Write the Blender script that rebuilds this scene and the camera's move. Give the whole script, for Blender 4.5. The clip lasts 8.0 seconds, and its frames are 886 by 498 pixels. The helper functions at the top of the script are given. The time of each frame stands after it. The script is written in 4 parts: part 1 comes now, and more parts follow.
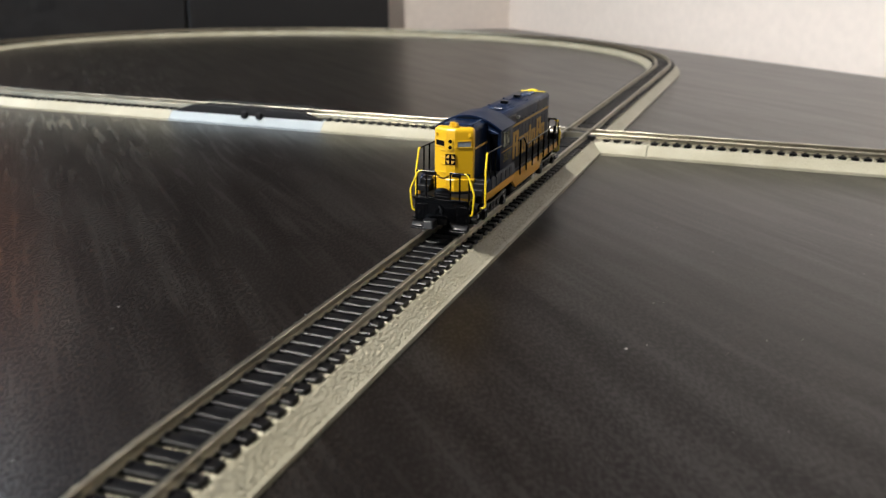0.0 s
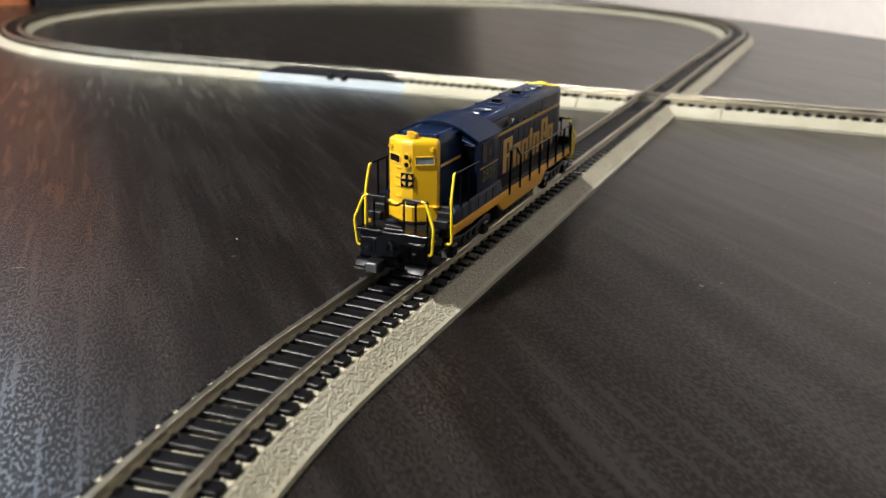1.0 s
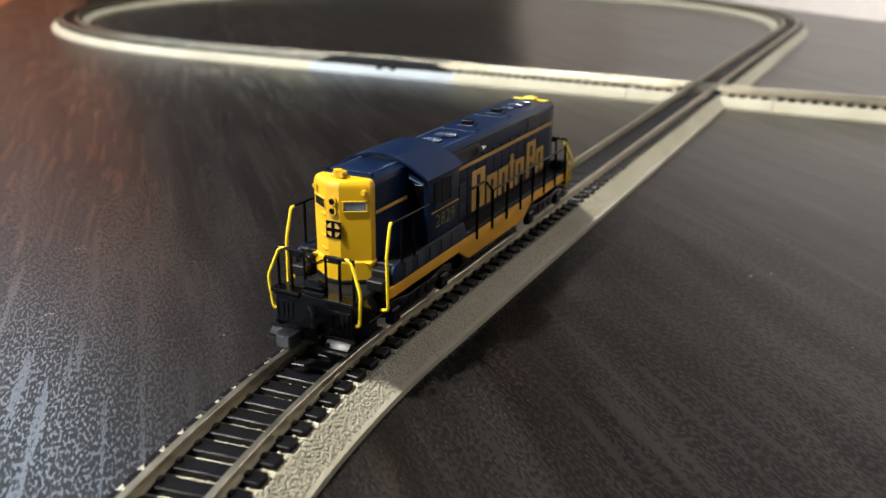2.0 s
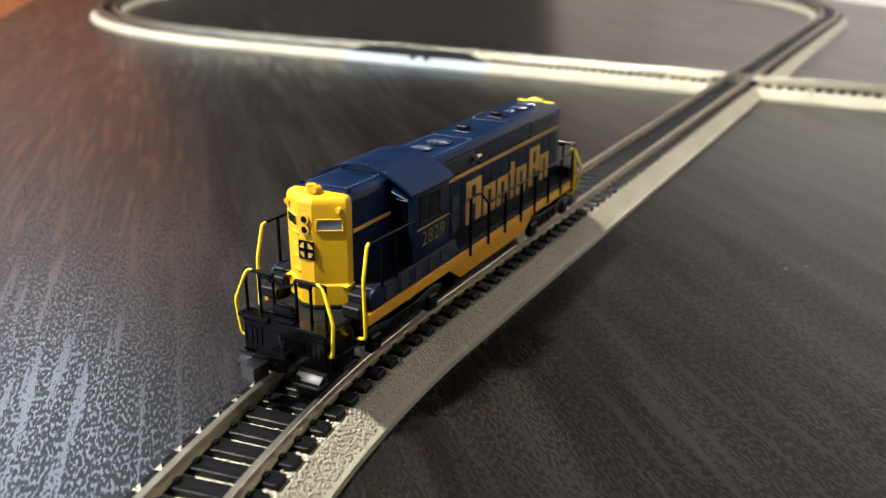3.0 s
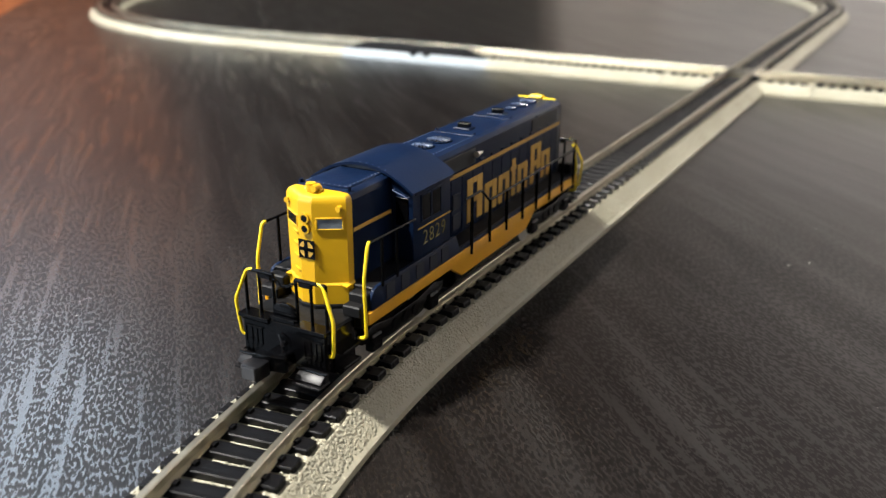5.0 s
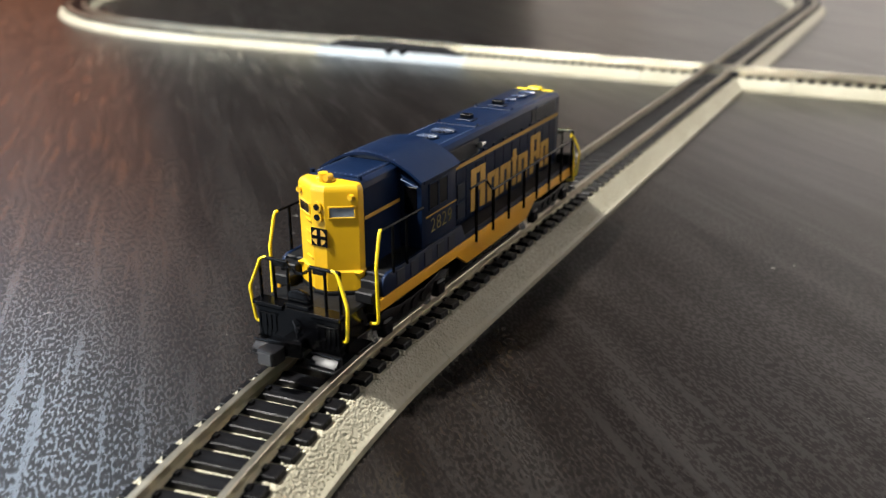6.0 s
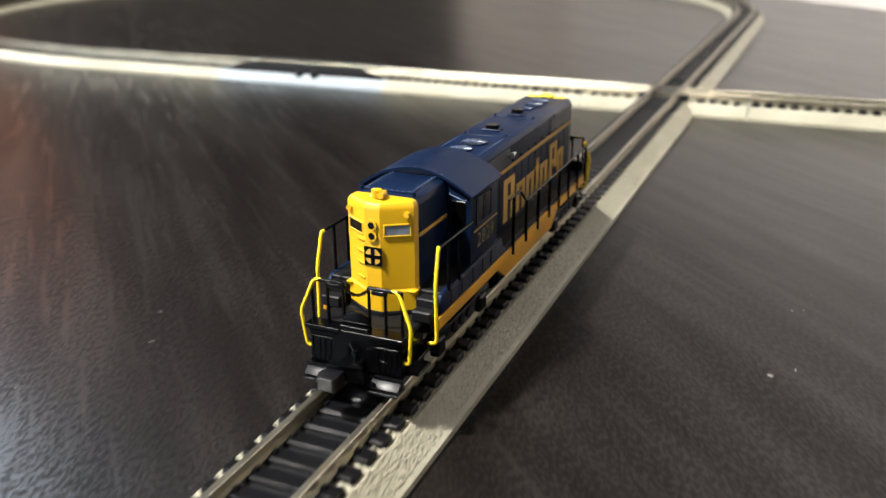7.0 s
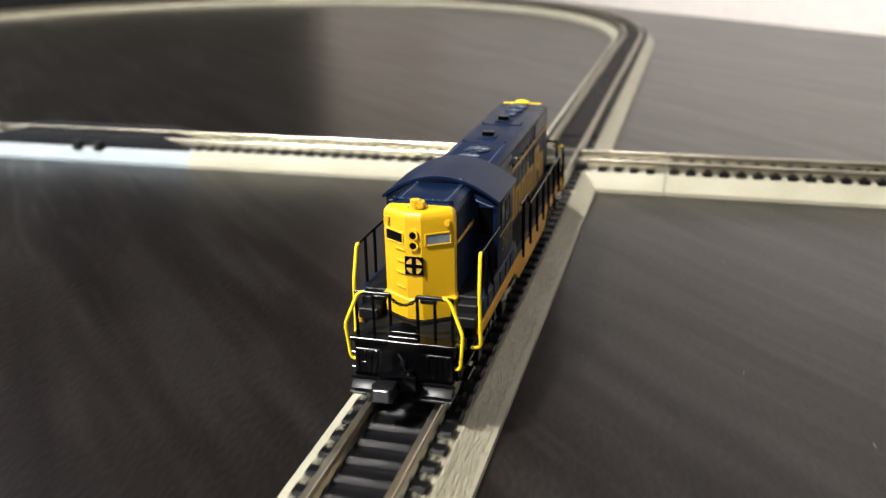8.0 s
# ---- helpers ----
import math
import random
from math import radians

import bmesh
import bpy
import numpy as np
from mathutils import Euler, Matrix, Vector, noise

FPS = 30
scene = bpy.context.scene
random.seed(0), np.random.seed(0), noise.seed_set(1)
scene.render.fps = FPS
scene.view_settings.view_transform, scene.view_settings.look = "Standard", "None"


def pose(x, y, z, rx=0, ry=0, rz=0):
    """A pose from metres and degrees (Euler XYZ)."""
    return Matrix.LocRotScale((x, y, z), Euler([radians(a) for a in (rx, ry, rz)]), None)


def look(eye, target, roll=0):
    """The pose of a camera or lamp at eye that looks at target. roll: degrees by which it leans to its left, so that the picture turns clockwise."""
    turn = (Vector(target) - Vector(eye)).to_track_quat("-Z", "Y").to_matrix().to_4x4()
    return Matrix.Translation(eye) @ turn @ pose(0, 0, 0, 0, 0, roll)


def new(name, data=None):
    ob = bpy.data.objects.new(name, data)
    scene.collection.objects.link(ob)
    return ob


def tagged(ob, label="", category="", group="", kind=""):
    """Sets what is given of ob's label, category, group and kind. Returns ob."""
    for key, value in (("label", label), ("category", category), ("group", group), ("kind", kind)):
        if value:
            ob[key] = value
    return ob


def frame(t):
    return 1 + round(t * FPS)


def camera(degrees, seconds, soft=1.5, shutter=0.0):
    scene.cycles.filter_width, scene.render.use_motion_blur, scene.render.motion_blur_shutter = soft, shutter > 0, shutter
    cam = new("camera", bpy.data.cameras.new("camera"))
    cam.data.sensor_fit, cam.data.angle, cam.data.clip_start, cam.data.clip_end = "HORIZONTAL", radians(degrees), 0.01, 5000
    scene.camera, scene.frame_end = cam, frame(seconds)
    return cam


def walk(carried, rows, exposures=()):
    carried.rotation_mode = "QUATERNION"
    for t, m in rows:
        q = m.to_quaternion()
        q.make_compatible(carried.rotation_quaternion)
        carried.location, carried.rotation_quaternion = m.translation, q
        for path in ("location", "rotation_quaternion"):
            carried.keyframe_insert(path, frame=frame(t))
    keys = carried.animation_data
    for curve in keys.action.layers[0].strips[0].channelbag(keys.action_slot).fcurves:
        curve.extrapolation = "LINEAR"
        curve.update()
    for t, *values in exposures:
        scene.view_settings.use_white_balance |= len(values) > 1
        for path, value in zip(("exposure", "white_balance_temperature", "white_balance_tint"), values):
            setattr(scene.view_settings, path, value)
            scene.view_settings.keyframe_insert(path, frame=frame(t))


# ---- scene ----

MM = 0.001
# ------------------------------------------------------------------ camera
cam = camera(53.26, 8.0, soft=1.35, shutter=0.4)
cam.data.dof.use_dof = True
cam.data.dof.focus_distance = 0.165
cam.data.dof.aperture_fstop = 27.0
walk(cam, [
    (0.0, pose(0.0746, -0.3706, 0.0726, 72.36, -0.61, 20.20)),
    (0.5, pose(0.0759, -0.3844, 0.0717, 71.40, -0.62, 22.35)),
    (1.0, pose(0.0750, -0.3910, 0.0708, 70.61, -0.72, 24.30)),
    (1.5, pose(0.0750, -0.3930, 0.0706, 70.34, -0.57, 25.84)),
    (3.0, pose(0.0752, -0.3950, 0.0707, 69.38, -0.32, 29.28)),
    (3.5, pose(0.0752, -0.3947, 0.0707, 69.32, -0.15, 29.68)),
    (4.0, pose(0.0751, -0.3945, 0.0707, 69.27, -0.09, 29.58)),
    (4.5, pose(0.0749, -0.3942, 0.0707, 69.22, -0.09, 29.44)),
    (6.0, pose(0.0724, -0.3880, 0.0707, 68.86, 0.13, 27.83)),
    (6.5, pose(0.0657, -0.3724, 0.0707, 68.94, 0.21, 26.02)),
    (7.0, pose(0.0553, -0.3427, 0.0714, 69.06, 0.34, 23.35)),
    (7.5, pose(0.0453, -0.3037, 0.0724, 69.10, 0.56, 19.79)),
    (8.0, pose(0.0363, -0.2521, 0.0719, 69.64, 1.17, 15.56)),
], exposures=[(0.0, -0.18), (0.5, 0.0), (1.0, -0.04), (1.5, -0.04), (3.0, 0.29), (6.0, 0.29), (7.5, 0.27), (8.0, 0.12)])

# ------------------------------------------------------------------ light
world = bpy.data.worlds.new("world")
world.use_nodes = True
scene.world = world
wbg = world.node_tree.nodes["Background"]
wbg.inputs["Color"].default_value = (1.0, 0.93, 0.85, 1)
wbg.inputs["Strength"].default_value = 0.006


def area_lamp(name, eye, target, size, watts, colour):
    data = bpy.data.lights.new(name, "AREA")
    data.shape, data.size, data.energy, data.color = "DISK", size, watts, colour
    ob = new(name, data)
    ob.matrix_world = look(eye, target)
    return ob


# pendant lamp over the open side of the table; its shade keeps the light off the upper walls
key_at = (-0.53, -0.80, 1.28)
area_lamp("pendant_light", key_at, (key_at[0], key_at[1], 0), 0.12, 74, (1.0, 0.97, 0.915))
# daylight through the window in the end wall; the wide west window is unseen, added for cool light


def window_lamp(eye, target, width, height, watts):
    data = bpy.data.lights.new("window_light", "AREA")
    data.shape, data.size, data.size_y, data.energy, data.color = "RECTANGLE", width, height, watts, (0.68, 0.83, 1.0)
    new("window_light", data).matrix_world = pose(0, 0, 0, 0, 0, 45) @ look(eye, target)


WIN_P = -1.06       # middle of the end wall's window
window_lamp((WIN_P, 0.955, 0.98), (WIN_P, -0.5, 0.98), 1.02, 0.86, 15.0)
window_lamp((-3.15, -0.35, 0.62), (0.0, -0.35, 0.62), 2.0, 1.3, 35.0)

# ------------------------------------------------------------------ materials
MATS = {}


def node_mat(name):
    m = bpy.data.materials.new(name)
    m.use_nodes = True
    nt = m.node_tree
    b = nt.nodes["Principled BSDF"]
    MATS[name] = m
    return m, nt, b


def n_add(nt, kind, **kw):
    n = nt.nodes.new(kind)
    for k, v in kw.items():
        n.inputs[k.replace("_", " ")].default_value = v
    return n


def coords(nt, scale, rz=0.0):
    tc = nt.nodes.new("ShaderNodeTexCoord")
    mp = nt.nodes.new("ShaderNodeMapping")
    mp.inputs["Scale"].default_value = scale
    mp.inputs["Rotation"].default_value = (0, 0, rz)
    nt.links.new(tc.outputs["Object"], mp.inputs["Vector"])
    return mp.outputs["Vector"]


def ramp(nt, fac, stops):
    r = nt.nodes.new("ShaderNodeValToRGB")
    el = r.color_ramp.elements
    el[0].position, el[0].color = stops[0][0], (*stops[0][1], 1)
    el[1].position, el[1].color = stops[-1][0], (*stops[-1][1], 1)
    for pos, c in stops[1:-1]:
        e = el.new(pos)
        e.color = (*c, 1)
    nt.links.new(fac, r.inputs["Fac"])
    return r.outputs["Color"]


def bump(nt, b, height, strength, distance, chain=None):
    n = nt.nodes.new("ShaderNodeBump")
    n.inputs["Strength"].default_value = strength
    n.inputs["Distance"].default_value = distance
    nt.links.new(height, n.inputs["Height"])
    if chain is not None:
        nt.links.new(chain, n.inputs["Normal"])
    nt.links.new(n.outputs["Normal"], b.inputs["Normal"])
    return n.outputs["Normal"]


def plastic(name, colour, rough, metal=0.0, vary=0.12, grain=900.0, relief=0.00004, spec=0.5):
    m, nt, b = node_mat(name)
    v = coords(nt, (1, 1, 1))
    big = n_add(nt, "ShaderNodeTexNoise", Scale=120.0, Detail=4.0)
    fine = n_add(nt, "ShaderNodeTexNoise", Scale=grain, Detail=3.0)
    nt.links.new(v, big.inputs["Vector"])
    nt.links.new(v, fine.inputs["Vector"])
    lo = tuple(c * (1 - vary) for c in colour)
    hi = tuple(min(1, c * (1 + vary)) for c in colour)
    nt.links.new(ramp(nt, big.outputs["Fac"], [(0.3, lo), (0.7, hi)]), b.inputs["Base Color"])
    nt.links.new(ramp(nt, big.outputs["Fac"], [(0.3, (rough * 0.85,) * 3), (0.7, (rough * 1.15,) * 3)]), b.inputs["Roughness"])
    b.inputs["Metallic"].default_value = metal
    b.inputs["Specular IOR Level"].default_value = spec
    bump(nt, b, fine.outputs["Fac"], 0.35, relief)
    return m


blue = plastic("blue_paint", (0.0028, 0.0086, 0.0275), 0.36, spec=0.13)
yellow = plastic("yellow_paint", (0.56, 0.322, 0.006), 0.36, vary=0.05)
lemon = plastic("lemon_yellow_plastic", (0.76, 0.56, 0.012), 0.4, vary=0.05)
# rivets lightened to carry their highlights in the colour; also the pale grab irons
glint_and_iron_blue = plastic("rivet_glint_and_iron_blue", (0.11, 0.14, 0.22), 0.18)
stripe_mat = plastic("orange_yellow_paint", (0.60, 0.29, 0.008), 0.38, vary=0.06)
grille_mat = plastic("worn_blue_grille", (0.06, 0.08, 0.13), 0.25)
number_mat = plastic("dull_gold_numerals", (0.21, 0.17, 0.045), 0.5)
gold = plastic("gold_lettering", (0.46, 0.265, 0.042), 0.5, vary=0.08)
black = plastic("black_plastic", (0.0012, 0.0012, 0.0015), 0.19, spec=0.16)
dark_grey = plastic("dark_grey_plastic", (0.005, 0.005, 0.006), 0.40, spec=0.22)
coupler_mat = plastic("worn_grey_plastic", (0.045, 0.045, 0.047), 0.24, vary=0.3, spec=0.5)
panel_grey = plastic("slate_panel_paint", (0.018, 0.022, 0.032), 0.5, spec=0.2)
deck_mat = plastic("matt_black_deck", (0.0032, 0.0032, 0.0036), 0.55, grain=1600, relief=0.0001, spec=0.2)
steel = plastic("bright_metal", (0.62, 0.61, 0.58), 0.28, metal=1.0)
rail_mat = plastic("nickel_silver_rail", (0.46, 0.425, 0.335), 0.36, metal=1.0, vary=0.15, grain=500)
grey_bed = plastic("smooth_blue_grey_plastic", (0.25, 0.285, 0.305), 0.45, vary=0.06)
white_lamp = plastic("clear_lens", (0.75, 0.78, 0.8), 0.15)
# pale mottled base colour stands in for the bright reflection on the pane
pane_reflection_mat = plastic("glazing_painted_reflection", (0.33, 0.38, 0.43), 0.08, vary=0.7)


def bed_material():
    m, nt, b = node_mat("tan_ballast_plastic")
    v = coords(nt, (1, 1, 1))
    vo = n_add(nt, "ShaderNodeTexVoronoi", Scale=1050.0)
    vo.feature = "SMOOTH_F1"
    big = n_add(nt, "ShaderNodeTexNoise", Scale=60.0, Detail=5.0)
    fine = n_add(nt, "ShaderNodeTexNoise", Scale=1500.0, Detail=4.0)
    for n in (vo, big, fine):
        nt.links.new(v, n.inputs["Vector"])
    c1 = ramp(nt, big.outputs["Fac"], [(0.3, (0.275, 0.256, 0.185)), (0.7, (0.335, 0.316, 0.242))])
    mix = nt.nodes.new("ShaderNodeMix")
    mix.data_type, mix.blend_type = "RGBA", "MULTIPLY"
    mix.inputs[0].default_value = 0.2
    nt.links.new(c1, mix.inputs[6])
    nt.links.new(ramp(nt, fine.outputs["Fac"], [(0.3, (0.6, 0.58, 0.55)), (0.6, (1, 1, 1))]), mix.inputs[7])
    nt.links.new(mix.outputs[2], b.inputs["Base Color"])
    b.inputs["Roughness"].default_value = 0.42
    b.inputs["Specular IOR Level"].default_value = 0.42
    ch = bump(nt, b, vo.outputs["Distance"], 0.2, -0.0003)
    bump(nt, b, fine.outputs["Fac"], 0.4, 0.0002, ch)
    return m


bed_mat = bed_material()


def sleeper_material():
    m, nt, b = node_mat("black_sleeper_plastic")
    n1 = n_add(nt, "ShaderNodeTexNoise", Scale=900.0, Detail=3.0)
    nt.links.new(coords(nt, (0.12, 1, 1)), n1.inputs["Vector"])
    nt.links.new(ramp(nt, n1.outputs["Fac"], [(0.3, (0.0014, 0.0014, 0.0018)), (0.7, (0.0042, 0.0042, 0.005))]), b.inputs["Base Color"])
    nt.links.new(ramp(nt, n1.outputs["Fac"], [(0.35, (0.50,) * 3), (0.6, (0.34,) * 3)]), b.inputs["Roughness"])
    b.inputs["Specular IOR Level"].default_value = 0.14
    bump(nt, b, n1.outputs["Fac"], 0.6, 0.00022)
    return m


tie_mat = sleeper_material()
lint_mat = plastic("pale_lint", (0.42, 0.41, 0.38), 0.8)
ramp_mat = plastic("matt_black_plastic", (0.008, 0.008, 0.009), 0.7, spec=0.2)


def table_material():
    m, nt, b = node_mat("black_brown_wood_veneer")
    tc = nt.nodes.new("ShaderNodeTexCoord")
    # long streaks along the grain, which runs in the table's own y
    mp = nt.nodes.new("ShaderNodeMapping")
    mp.inputs["Scale"].default_value = (1.0, 0.10, 1.0)
    nt.links.new(tc.outputs["Object"], mp.inputs["Vector"])
    warp = n_add(nt, "ShaderNodeTexNoise", Scale=14.0, Detail=3.0)
    nt.links.new(mp.outputs["Vector"], warp.inputs["Vector"])
    wadd = nt.nodes.new("ShaderNodeVectorMath")
    wadd.operation = "MULTIPLY_ADD"
    wadd.inputs[1].default_value = (0.03, 0.0, 0.0)
    nt.links.new(warp.outputs["Color"], wadd.inputs[0])
    nt.links.new(mp.outputs["Vector"], wadd.inputs[2])
    band = n_add(nt, "ShaderNodeTexNoise", Scale=105.0, Detail=3.0, Roughness=0.55)
    nt.links.new(wadd.outputs[0], band.inputs["Vector"])
    # pores: short dashes along the grain
    mp2 = nt.nodes.new("ShaderNodeMapping")
    mp2.inputs["Scale"].default_value = (1.0, 0.30, 1.0)
    nt.links.new(tc.outputs["Object"], mp2.inputs["Vector"])
    pores = n_add(nt, "ShaderNodeTexNoise", Scale=2300.0, Detail=2.0, Roughness=0.5)
    nt.links.new(mp2.outputs["Vector"], pores.inputs["Vector"])
    big = n_add(nt, "ShaderNodeTexNoise", Scale=5.0, Detail=3.0)
    nt.links.new(tc.outputs["Object"], big.inputs["Vector"])
    base = ramp(nt, band.outputs["Fac"], [(0.36, (0.0040, 0.0026, 0.0019)), (0.52, (0.0072, 0.0054, 0.0045)), (0.66, (0.0120, 0.0100, 0.0088))])
    mix = nt.nodes.new("ShaderNodeMix")
    mix.data_type, mix.blend_type = "RGBA", "MULTIPLY"
    mix.inputs[0].default_value = 0.85
    nt.links.new(base, mix.inputs[6])
    nt.links.new(ramp(nt, pores.outputs["Fac"], [(0.38, (0.35, 0.33, 0.32)), (0.55, (1, 1, 1))]), mix.inputs[7])
    nt.links.new(mix.outputs[2], b.inputs["Base Color"])
    # lacquered specks shine more than the open grain; they crowd together along thin streaks
    mp3 = nt.nodes.new("ShaderNodeMapping")
    mp3.inputs["Scale"].default_value = (1.0, 0.055, 1.0)
    nt.links.new(tc.outputs["Object"], mp3.inputs["Vector"])
    sway = nt.nodes.new("ShaderNodeVectorMath")
    sway.operation = "MULTIPLY_ADD"
    sway.inputs[1].default_value = (0.017, 0.0, 0.0)
    nt.links.new(warp.outputs["Color"], sway.inputs[0])
    nt.links.new(mp3.outputs["Vector"], sway.inputs[2])
    veins = n_add(nt, "ShaderNodeTexNoise", Scale=430.0, Detail=2.0, Roughness=0.5)
    nt.links.new(sway.outputs[0], veins.inputs["Vector"])
    peaks = ramp(nt, veins.outputs["Fac"], [(0.54, (0.0,) * 3), (0.68, (1.0,) * 3)])
    breaks = ramp(nt, warp.outputs["Fac"], [(0.36, (0.2,) * 3), (0.60, (1.0,) * 3)])
    mv = nt.nodes.new("ShaderNodeMath")
    mv.operation = "MULTIPLY"
    nt.links.new(peaks, mv.inputs[0])
    nt.links.new(breaks, mv.inputs[1])

    def plus_part(value, share, total):
        n = nt.nodes.new("ShaderNodeMath")
        n.operation = "MULTIPLY_ADD"
        n.inputs[1].default_value = share
        nt.links.new(value, n.inputs[0])
        nt.links.new(total, n.inputs[2])
        return n.outputs[0]

    # the streaks show in the stain too
    nt.links.new(plus_part(mv.outputs[0], 0.22, band.outputs["Fac"]), base.node.inputs["Fac"])
    crowd = plus_part(mv.outputs[0], 0.20, plus_part(band.outputs["Fac"], 0.13, pores.outputs["Fac"]))
    specks = ramp(nt, crowd, [(0.572, (0.0,) * 3), (0.615, (1.0,) * 3)])
    lines = nt.nodes.new("ShaderNodeMath")
    lines.operation = "MULTIPLY"
    nt.links.new(ramp(nt, veins.outputs["Fac"], [(0.585, (0.0,) * 3), (0.65, (0.95,) * 3)]), lines.inputs[0])
    nt.links.new(breaks, lines.inputs[1])
    both = nt.nodes.new("ShaderNodeMath")
    both.operation = "MAXIMUM"
    nt.links.new(specks, both.inputs[0])
    nt.links.new(lines.outputs[0], both.inputs[1])
    ml = both.outputs[0]
    # flame grain along one side of the veneer sheet, plainer straight grain along the other
    sep = nt.nodes.new("ShaderNodeSeparateXYZ")
    nt.links.new(tc.outputs["Object"], sep.inputs[0])
    side = nt.nodes.new("ShaderNodeMapRange")
    side.inputs["From Min"].default_value, side.inputs["From Max"].default_value = -0.18, -0.07
    nt.links.new(sep.outputs[0], side.inputs["Value"])
    mg = nt.nodes.new("ShaderNodeMix")
    mg.data_type = "RGBA"
    nt.links.new(side.outputs["Result"], mg.inputs[0])
    nt.links.new(ml, mg.inputs[6])
    plain = nt.nodes.new("ShaderNodeMix")
    plain.data_type, plain.blend_type = "RGBA", "MULTIPLY"
    plain.inputs[0].default_value = 1.0
    nt.links.new(ramp(nt, band.outputs["Fac"], [(0.34, (0.62,) * 3), (0.64, (0.82,) * 3)]), plain.inputs[6])
    nt.links.new(ramp(nt, ml, [(0.0, (0.82,) * 3), (1.0, (1.0,) * 3)]), plain.inputs[7])
    nt.links.new(plain.outputs[2], mg.inputs[7])
    nt.links.new(ramp(nt, mg.outputs[2], [(0.0, (0.18,) * 3), (1.0, (0.60,) * 3)]), b.inputs["Specular IOR Level"])
    nt.links.new(ramp(nt, mg.outputs[2], [(0.0, (0.42,) * 3), (1.0, (0.27,) * 3)]), b.inputs["Roughness"])
    ch = bump(nt, b, pores.outputs["Fac"], 0.4, 0.00006)
    bump(nt, b, band.outputs["Fac"], 0.12, 0.0002, ch)
    return m


table_mat = table_material()
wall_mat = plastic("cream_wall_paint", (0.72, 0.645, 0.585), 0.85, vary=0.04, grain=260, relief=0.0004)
# unseen ceiling and walls: colour darkened to cut the light bounced from them
ceiling_mat = plastic("low_bounce_grey_paint", (0.36, 0.35, 0.34), 0.9, vary=0.03, grain=200, relief=0.0004)
room_mat = plastic("low_bounce_beige_paint", (0.28, 0.26, 0.24), 0.9, vary=0.05, grain=200, relief=0.0004)
screen_mat = plastic("black_lacquer", (0.006, 0.006, 0.007), 0.45, vary=0.2)


def wood_material(name, c0, c1, along, rough):
    m, nt, b = node_mat(name)
    v = coords(nt, along)
    n1 = n_add(nt, "ShaderNodeTexNoise", Scale=12.0, Detail=6.0)
    nt.links.new(v, n1.inputs["Vector"])
    nt.links.new(ramp(nt, n1.outputs["Fac"], [(0.3, c0), (0.7, c1)]), b.inputs["Base Color"])
    b.inputs["Roughness"].default_value = rough
    bump(nt, b, n1.outputs["Fac"], 0.2, 0.001)
    return m


floor_mat = wood_material("orange_floor_wood", (0.13, 0.055, 0.026), (0.21, 0.09, 0.04), (8, 0.8, 1), 0.4)
cabinet_mat = wood_material("reddish_cabinet_wood", (0.23, 0.072, 0.028), (0.34, 0.12, 0.046), (6, 6, 0.7), 0.4)
glow_mat, _nt, _b = node_mat("lamp_diffuser")
_b.inputs["Emission Color"].default_value = (1, 0.95, 0.86, 1)
_b.inputs["Emission Strength"].default_value = 6.0

# ------------------------------------------------------------------ mesh helpers


def finish(name, bm, mat, smooth=None):
    bmesh.ops.recalc_face_normals(bm, faces=bm.faces)
    me = bpy.data.meshes.new(name)
    bm.to_mesh(me)
    bm.free()
    me.materials.append(mat)
    if smooth is not None:
        me.polygons.foreach_set("use_smooth", [True] * len(me.polygons))
        me.set_sharp_from_angle(angle=radians(smooth))
    return me


def part(name, bm, mat, parent, label="", smooth=35):
    ob = new(name, finish(name, bm, mat, smooth))
    ob.parent = parent
    if label:
        ob["label"] = label
    return ob


def thing(name, label, category, group="", kind="", at=None):
    ob = new(name)
    ob.empty_display_size = 0.01
    if at is not None:
        ob.matrix_world = at
    return tagged(ob, label, category, group, kind)


def solid(name, bm, mat, label, category, kind="", smooth=35, at=None, group=""):
    ob = new(name, finish(name, bm, mat, smooth))
    if at is not None:
        ob.matrix_world = at
    return tagged(ob, label, category, group, kind)


def box(bm, x0, x1, y0, y1, z0, z1, bevel=0.0, seg=1, k=MM):
    t = bmesh.new()
    bmesh.ops.create_cube(t, size=1)
    for v in t.verts:
        v.co = Vector(((x0 + x1) / 2 + v.co.x * (x1 - x0), (y0 + y1) / 2 + v.co.y * (y1 - y0), (z0 + z1) / 2 + v.co.z * (z1 - z0))) * k
    if bevel:
        bmesh.ops.bevel(t, geom=t.edges[:], offset=bevel * k, segments=seg, profile=0.5, affect="EDGES")
    me = bpy.data.meshes.new("tmp")
    t.to_mesh(me)
    t.free()
    bm.from_mesh(me)
    bpy.data.meshes.remove(me)
    return bm


